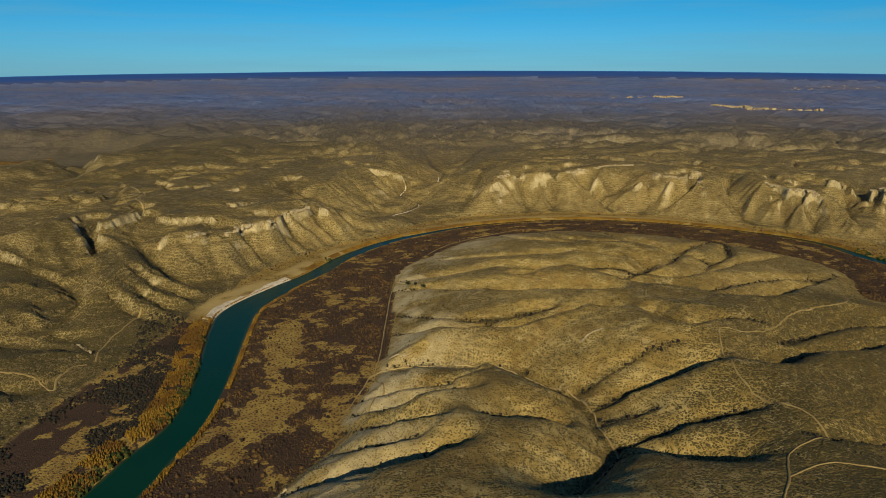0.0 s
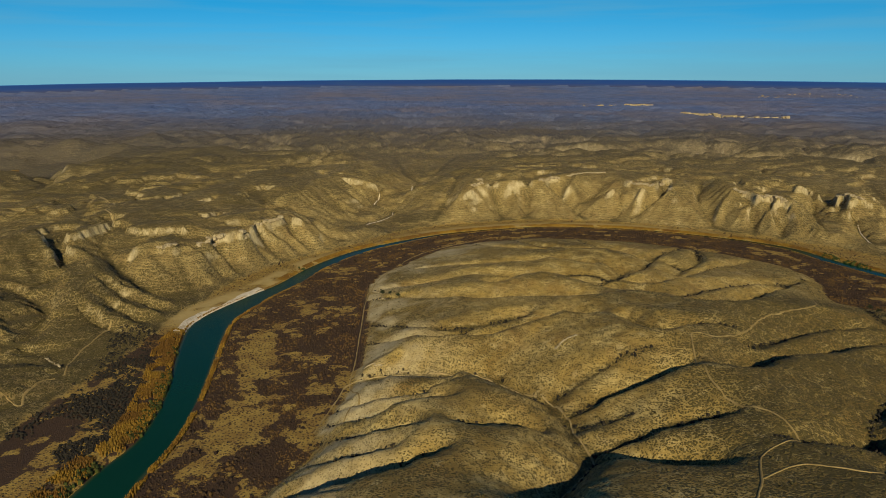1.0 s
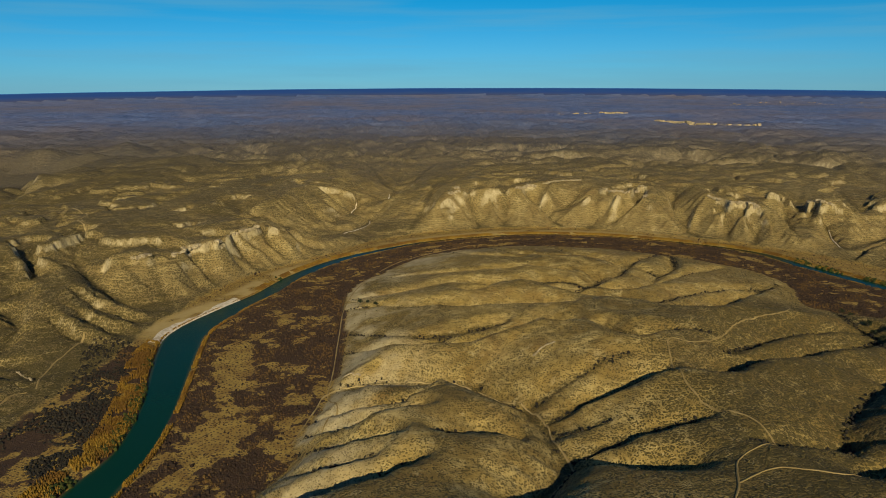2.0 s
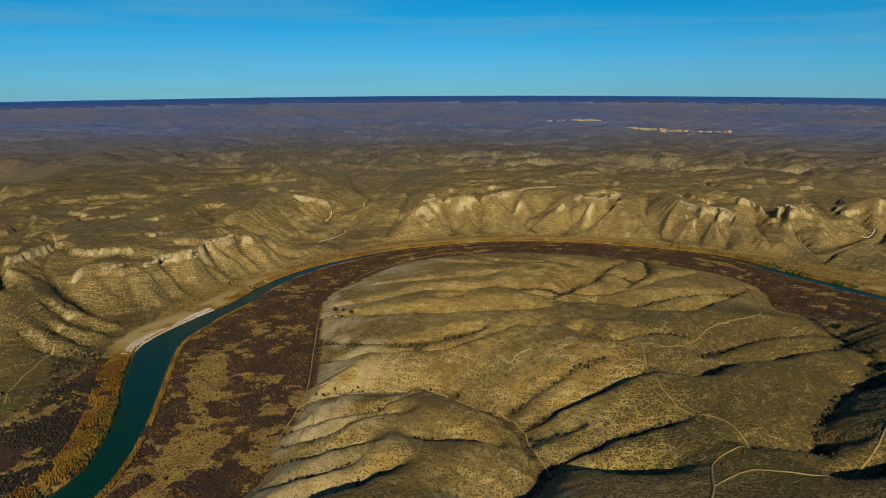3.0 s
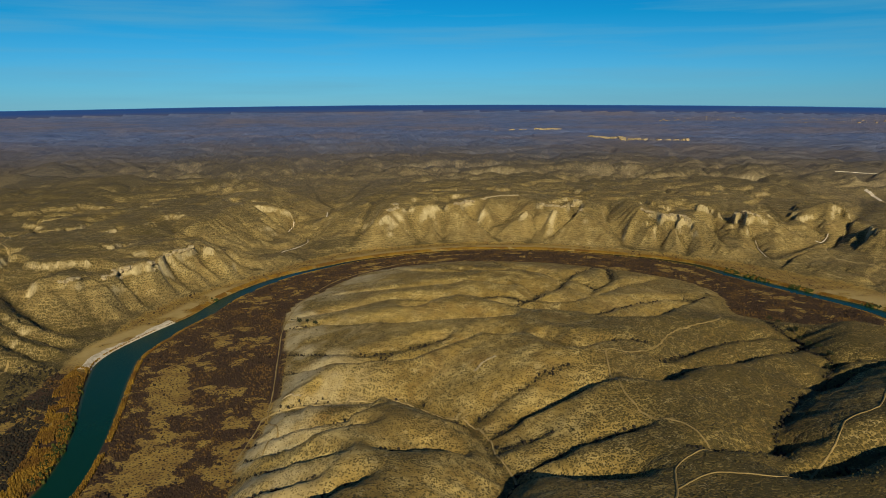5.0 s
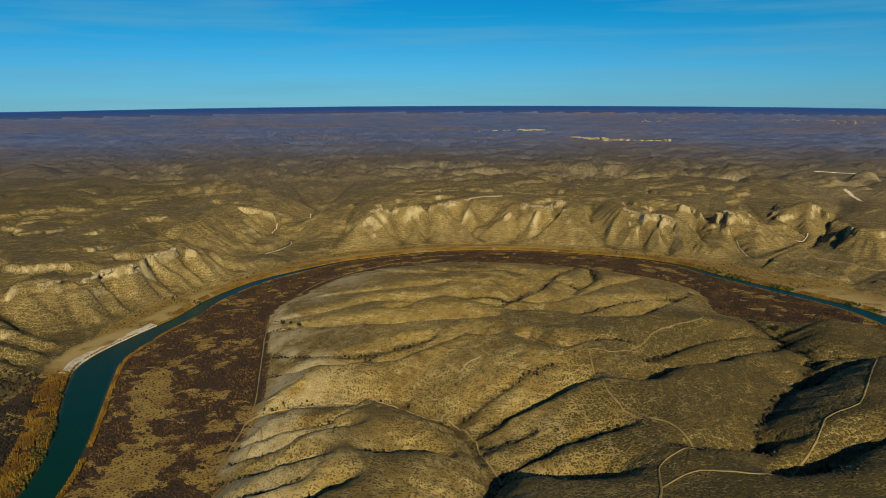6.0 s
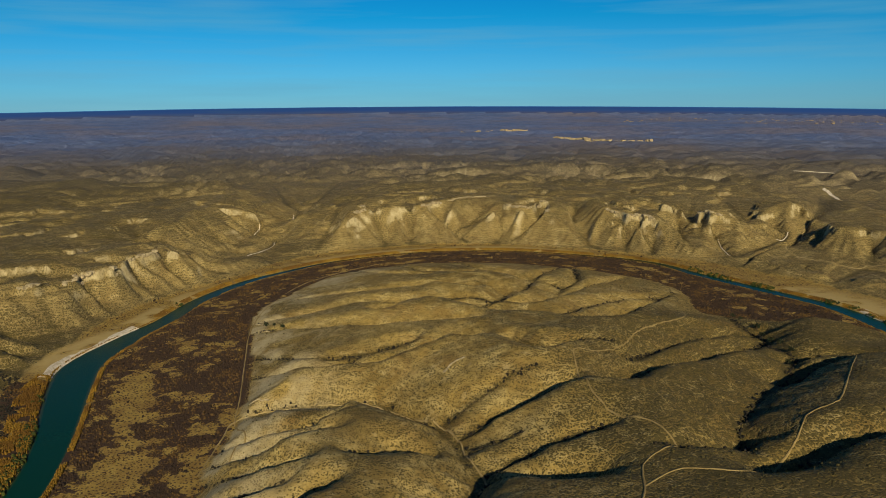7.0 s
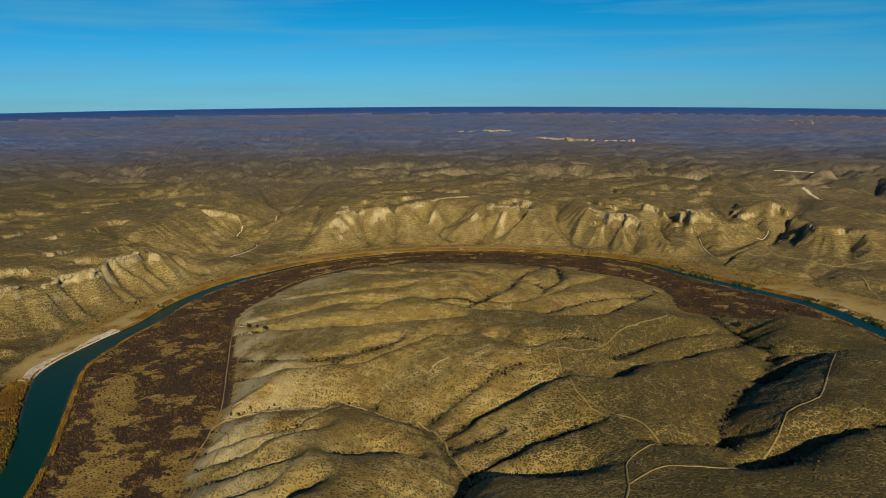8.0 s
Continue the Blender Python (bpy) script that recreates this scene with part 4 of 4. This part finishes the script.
ribbon("gravel_bar", [(428, 500), (424, 470), (424, 430), (418, 390)], 8.0, GRAVEL, "white gravel bar at the edge of the river", "gravel bar", 0.35, 2.0, 34)

ribbon("reed_flat", [(-880, 1262), (-790, 1240), (-720, 1232), (-650, 1262)], 74.0, REED, "ochre reed flat along a far bend of the river", "reeds", 0.8, 8.0, 35)
ribbon("far_river", [(-900, 1258), (-800, 1236), (-730, 1226), (-665, 1246)], 24.0, WATER, "far bend of the teal river among reeds", "river", 1.8, 6.0, 36)

# ---- low bushes on the hills ----
def off_tracks(x, y, room):
    keep = np.ones(x.shape, bool)
    for line in TRACKS.values():
        keep &= along(x, y, line)[0] > room
    return keep


def slope_of(x, y, f):
    e = 1.5
    return np.hypot(surface(x + e, y)["z"] - f["z"], surface(x, y + e)["z"] - f["z"]) / e


def hill_scrub():
    x, y = rng.uniform(-330, 480, 170000), rng.uniform(195, 640, 170000)
    f = surface(x, y)
    f["tilt"] = slope_of(x, y, f)
    dense = 0.10 + 0.62 * scrub_cover(x, y, f)
    keep = (rng.uniform(0, 1, len(x)) < dense) & (f["edge"] > 1) & (f["bank"] > 5) & off_tracks(x, y, 2.2)
    x, y, z = x[keep], y[keep], f["z"][keep]
    size = rng.uniform(0.18, 0.36, len(x)) * (1 + 0.9 * (rng.uniform(0, 1, len(x)) > 0.95))
    return clumps("hill_scrub", x, y, z, size, size * rng.uniform(0.7, 1.2, len(x)), SHRUB, "sparse dark olive desert scrub dotting the hills", "scrub")


def valley_brush():
    x, y = rng.uniform(-180, 440, 190000), rng.uniform(220, 860, 190000)
    f = surface(x, y)
    cover = brush_cover(x, y, f)
    keep = (f["flat"] > 0.5) & (f["bank"] > 3.5) & (rng.uniform(0, 1, len(x)) < 0.92 * smooth(cover, 0.36, 0.72) + 0.10 * (sand_cover(x, y, f) < 0.15)) & off_tracks(x, y, 1.6) & (inside(x, y, SIDE_RING) | (y > 440))
    x, y, z = x[keep], y[keep], f["z"][keep]
    size = rng.uniform(0.28, 0.62, len(x)) * (1 + 0.9 * (rng.uniform(0, 1, len(x)) > 0.92))
    return clumps("valley_brush", x, y, z, size, size * rng.uniform(0.9, 1.5, len(x)), BRUSH, "leafless maroon and rust brush on the valley floor", "brush")


def bank_reeds():
    i = rng.integers(0, len(RIVER) - 1, 90000)
    u = rng.uniform(0, 1, len(i))
    p = RIVER[i] * (1 - u[:, None]) + RIVER[i + 1] * u[:, None]
    t = RIVER[i + 1, :2] - RIVER[i, :2]
    t /= np.hypot(t[:, 0], t[:, 1])[:, None]
    left = np.stack((-t[:, 1], t[:, 0]), 1)
    side = np.where(rng.uniform(0, 1, len(i)) < 0.72, 1.0, -1.0)
    south_west = (1 - smooth(p[:, 1], 440, 500)) * (p[:, 0] < 0)
    belt = np.where(side > 0, 5 + 9 * south_west, 3.0)
    away = p[:, 2] / 2 + 0.8 + belt * rng.uniform(0, 1, len(i)) ** 0.9
    q = p[:, :2] + left * (side * away)[:, None]
    x, y = q[:, 0], q[:, 1]
    f = surface(x, y)
    bare = (side > 0) & (y > 475) & (y < 600) & (x < -60) & (away > p[:, 2] / 2 + 1.5)
    keep = (f["bank"] > 0.5) & (y > 180) & ~bare & (fbm(x, y, 9, 3, seed=131) > 0.36)
    x, y, z = x[keep], y[keep], f["z"][keep]
    size = rng.uniform(0.2, 0.48, len(x))
    return clumps("bank_reeds", x, y, z, size, rng.uniform(0.6, 1.1, len(x)) * (0.8 + 1.0 * (1 - smooth(y, 440, 560)) * (x < 0)), REED, "dense ochre dry reeds lining the river banks", "reeds")


def bank_bushes():
    i = rng.integers(0, len(RIVER) - 1, 5000)
    p, t = RIVER[i], RIVER[i + 1, :2] - RIVER[i, :2]
    t /= np.hypot(t[:, 0], t[:, 1])[:, None]
    away = p[:, 2] / 2 + rng.uniform(0.2, 4.5, len(i))
    x, y = p[:, 0] - t[:, 1] * away + rng.uniform(-3, 3, len(i)), p[:, 1] + t[:, 0] * away + rng.uniform(-3, 3, len(i))
    f = surface(x, y)
    keep = (f["bank"] > 0.2) & (fbm(x, y, 22, 3, seed=141) > 0.5) & (y > 180) & ~((y > 445) & (y < 610) & (x < 0)) & ((y < 640) | (x > 330))
    x, y, z = x[keep], y[keep], f["z"][keep]
    size = rng.uniform(0.6, 1.5, len(x))
    return clumps("bank_bushes", x, y, z, size, size * 1.2, GREEN, "dark green bushes at the water's edge", "bushes")


def dark_thicket():
    x, y = rng.uniform(-240, -130, 46000), rng.uniform(200, 470, 46000)
    f = surface(x, y)
    near = 1 - smooth(f["bank"], 34, 74 - 30 * smooth(y, 300, 420))
    keep = (f["bank"] > 12) & (rng.uniform(0, 1, len(x)) < near * smooth(fbm(x, y, 24, 4, seed=151), 0.36, 0.58) * (0.30 + 0.70 * (1 - smooth(y, 310, 410)))) & ~inside(x, y, SIDE_RING)
    x, y, z = x[keep], y[keep], f["z"][keep]
    size = rng.uniform(0.4, 0.95, len(x))
    return clumps("dark_thicket", x, y, z, size, size * rng.uniform(0.9, 1.4, len(x)), DARKWOOD, "dark leafless thicket behind the river reeds", "thicket")


def wash_bushes():
    """Dark bushes crowding the beds of the gullies."""
    xs, ys = [], []
    for line in [c[4] for c in CHANNELS]:
        p = spline(line, 1.1)
        if p[:, 1].max() > 1100:
            continue
        off = rng.normal(0, 1.1, p.shape)
        xs.append(p[:, 0] + off[:, 0])
        ys.append(p[:, 1] + off[:, 1])
    x, y = np.concatenate(xs), np.concatenate(ys)
    f = surface(x, y)
    keep = (f["flat"] < 0.5) & (f["bank"] > 6) & (fbm(x, y, 12, 3, seed=181) > 0.40 + 0.14 * (x > 470)) & off_tracks(x, y, 1.3)
    x, y, z = x[keep], y[keep], f["z"][keep]
    size = rng.uniform(0.4, 1.0, len(x))
    return clumps("wash_bushes", x, y, z, size, size * 1.3, DARKWOOD, "dark bushes crowding the beds of dry gullies", "bushes")


hill_scrub()
wash_bushes()
valley_brush()
bank_reeds()
bank_bushes()
dark_thicket()


# ---- pale rock ledges ----
def block_mesh(seed):
    """An uneven weathered block with worn edges."""
    r = random.Random(seed)
    bm = bmesh.new()
    bmesh.ops.create_cube(bm, size=1.0)
    bmesh.ops.bevel(bm, geom=bm.edges[:], offset=0.13, segments=1, affect="EDGES", profile=0.5)
    for v in bm.verts:
        v.co += Vector((r.uniform(-0.09, 0.09), r.uniform(-0.09, 0.09), r.uniform(-0.07, 0.07)))
    me = bpy.data.meshes.new("rock_block")
    bm.to_mesh(me)
    bm.free()
    me.materials.append(LIMESTONE)
    return me


BLOCKS = [block_mesh(s) for s in range(7)]


edge_x = np.gradient(rough_edge, STEP, axis=0)
edge_y = np.gradient(rough_edge, STEP, axis=1)


def rock_ledge(line, size, label, rim=False, rise=0.35, group="pale rock ledges on the bluffs"):
    """A broken row of limestone blocks that crops out along a line."""
    r = random.Random(int(line[0][0] * 7 + line[0][1]))
    p = spline(line, size * 0.62)
    if rim:
        # slide each block to where the slope meets the top
        gx, gy = sample(edge_x, p[:, 0], p[:, 1]), sample(edge_y, p[:, 0], p[:, 1])
        n = np.hypot(gx, gy) + 1e-6
        reach = np.arange(-18, 24, 2.0)
        tx, ty = p[:, :1] + reach * (gx / n)[:, None], p[:, 1:] + reach * (gy / n)[:, None]
        hz = surface(tx, ty)["z"]
        pick = np.argmax(hz >= hz.max(1, keepdims=True) - 3.0, axis=1)
        shift = np.convolve(np.pad(reach[pick], 2, "edge"), np.ones(5) / 5, "valid")
        p = np.stack((p[:, 0] + shift * gx / n, p[:, 1] + shift * gy / n), 1)
    at = p[len(p) // 2]
    base = float(surface(np.array([at[0]]), np.array([at[1]]))["z"][0])
    thing = tagged(new("rock_ledge"), label, "rock ledge", group)
    thing.location = (at[0], at[1], base)
    z = surface(p[:, 0], p[:, 1])["z"]
    for i in range(len(p)):
        w, d, h = size * r.uniform(0.8, 1.7), size * r.uniform(0.8, 1.5), size * r.uniform(0.6, 1.0)
        ob = new("rock_block", r.choice(BLOCKS))
        ob.parent = thing
        x, y = p[i, 0] + r.uniform(-0.4, 0.4) * size, p[i, 1] + r.uniform(-0.4, 0.4) * size
        ob.location = (x - at[0], y - at[1], z[i] - base - h * (0.42 - rise * r.uniform(0.3, 1.2)))
        ob.rotation_euler = (r.uniform(-0.12, 0.12), r.uniform(-0.12, 0.12), r.uniform(0, 3.1))
        ob.scale = (w, d, h)
    return thing


PALE = "broken pale limestone ledge cropping out along a bluff"
for line in ([(-222, 600), (-205, 606)], [(-181, 615), (-175, 623), (-169, 643)], [(-160, 652), (-147, 648)], [(-145, 686), (-128, 710)],
             [(64, 886), (79, 930)], [(148, 907), (173, 929)], [(190, 948), (208, 963), (226, 968)], [(230, 969), (244, 970)],
             [(252, 891), (266, 884), (279, 878)], [(296, 903), (299, 909), (306, 905)], [(288, 853), (292, 862)], [(355, 832), (366, 823)], [(367, 798), (379, 798), (391, 798), (396, 788)],
             [(469, 818), (479, 809), (483, 797)]):
    rock_ledge(line, 2.8, PALE, rim=True)
LOW = "low pale limestone outcrop on a dry hillside"
for line in ([(70, 366), (76, 370), (82, 372)], [(-34, 556), (-28, 548)], [(-30, 536), (-20, 530), (-8, 524)], [(-29, 393), (-20, 389)], [(-214, 420), (-207, 414), (-199, 404)], [(-60, 262), (-66, 256)]):
    rock_ledge(line, 0.9, LOW, group="low outcrops on the hillsides")
FAR = "long pale limestone cliff far out on the plain"
for line, size in (([(690, 3255), (760, 3240), (850, 3246)], 9.0), ([(880, 3205), (930, 3190), (985, 3210)], 11.0), ([(935, 2660), (975, 2630), (1010, 2590)], 15.0), ([(1010, 2560), (1035, 2500), (1050, 2450)], 17.0), ([(1062, 2420), (1100, 2400)], 17.0), ([(1105, 2330), (1130, 2300)], 12.0)):
    rock_ledge(line, size, FAR, rise=0.5, group="pale cliffs far off")


def far_town():
    """Pale roofs and walls of a town strung along the horizon."""
    r = random.Random(77)
    verts, quads = [], []
    for i in range(110):
        az, away = radians(r.uniform(24, 48)), r.choice((4180, 4340, 4480)) + r.gauss(0, 40)
        x, y = away * math.sin(az), away * math.cos(az)
        z = float(surface(np.array([x]), np.array([y]))["z"][0])
        w, d, h, n = r.uniform(2, 7), r.uniform(3, 6), r.uniform(0.8, 2.2), len(verts)
        verts += [(x + a * w, y + b * d, z + c) for c in (-3.0, h) for a, b in ((-1, -1), (1, -1), (1, 1), (-1, 1))]
        quads += [(n + a, n + b, n + c, n + d2) for a, b, c, d2 in ((0, 1, 5, 4), (1, 2, 6, 5), (2, 3, 7, 6), (3, 0, 4, 7), (4, 5, 6, 7))]
    me = raw_mesh("far_town", np.array(verts), np.array(quads), TRACK)
    return tagged(new("far_town", me), "pale roofs of a town far off below the horizon", "town", kind="stuff")


far_town()


# ---- a few small trees along the dry wash ----
BARK = stone_material("grey_bark", (0.06, 0.045, 0.03), (0.12, 0.09, 0.06), 3.0)
LEAF = plant_material("juniper_leaves", (0.016, 0.022, 0.010), (0.050, 0.055, 0.020))


def limb(bm, a, b, r0, r1, sides=6):
    """A tapered limb from a to b."""
    a, b = Vector(a), Vector(b)
    turn = (b - a).to_track_quat("Z", "Y")
    rings = []
    for at, r in ((a, r0), (b, r1)):
        rings.append([bm.verts.new(at + turn @ Vector((r * math.cos(i / sides * 6.2832), r * math.sin(i / sides * 6.2832), 0))) for i in range(sides)])
    for i in range(sides):
        j = (i + 1) % sides
        bm.faces.new((rings[0][i], rings[0][j], rings[1][j], rings[1][i]))
    bm.faces.new(rings[1])


def juniper(x, y, height, seed):
    r = random.Random(seed)
    z = float(surface(np.array([x]), np.array([y]))["z"][0])
    tree = tagged(new("juniper_tree"), "small dark juniper tree standing in a dry wash", "tree", "junipers along the dry wash")
    tree.location = (x, y, z)
    bm = bmesh.new()
    limb(bm, (0, 0, -0.3), (0.1, 0, height * 0.45), height * 0.06, height * 0.035)
    tips = []
    for i in range(6):
        a = i / 6 * 6.2832 + r.uniform(-0.4, 0.4)
        tip = (math.cos(a) * height * r.uniform(0.2, 0.34), math.sin(a) * height * r.uniform(0.2, 0.34), height * r.uniform(0.45, 0.85))
        limb(bm, (0.05, 0, height * r.uniform(0.2, 0.4)), tip, height * 0.03, height * 0.01, 5)
        tips.append(tip)
    me = bpy.data.meshes.new("trunk")
    bm.to_mesh(me)
    bm.free()
    me.materials.append(BARK)
    new("trunk", me).parent = tree
    verts, tris = [], []
    for i in range(260):
        tip = Vector(r.choice(tips + [(0, 0, height * 0.85)]))
        c = tip + Vector((r.gauss(0, 0.13), r.gauss(0, 0.13), r.gauss(0, 0.10))) * height
        c.z = max(c.z, height * 0.16)
        u = Vector((r.gauss(0, 1), r.gauss(0, 1), r.gauss(0, 1))).normalized()
        w = u.orthogonal().normalized()
        s = height * r.uniform(0.05, 0.10)
        n = len(verts)
        verts += [tuple(c + u * s), tuple(c + w * s), tuple(c - u * s * 0.7), tuple(c - w * s)]
        tris += [(n, n + 1, n + 2), (n, n + 2, n + 3)]
    crown = new("crown", raw_mesh("crown", np.array(verts), np.array(tris), LEAF))
    crown.parent = tree
    return tree


for i, (x, y, h) in enumerate(((303, 478, 4.0), (299, 462, 3.2), (298, 441, 4.6), (293, 428, 3.6), (289, 413, 4.4), (284, 396, 3.8), (280, 380, 4.2), (266, 362, 3.0), (-26, 541, 3.2), (-20, 536, 2.8), (-14, 531, 3.4))):
    juniper(x, y, h, 300 + i)
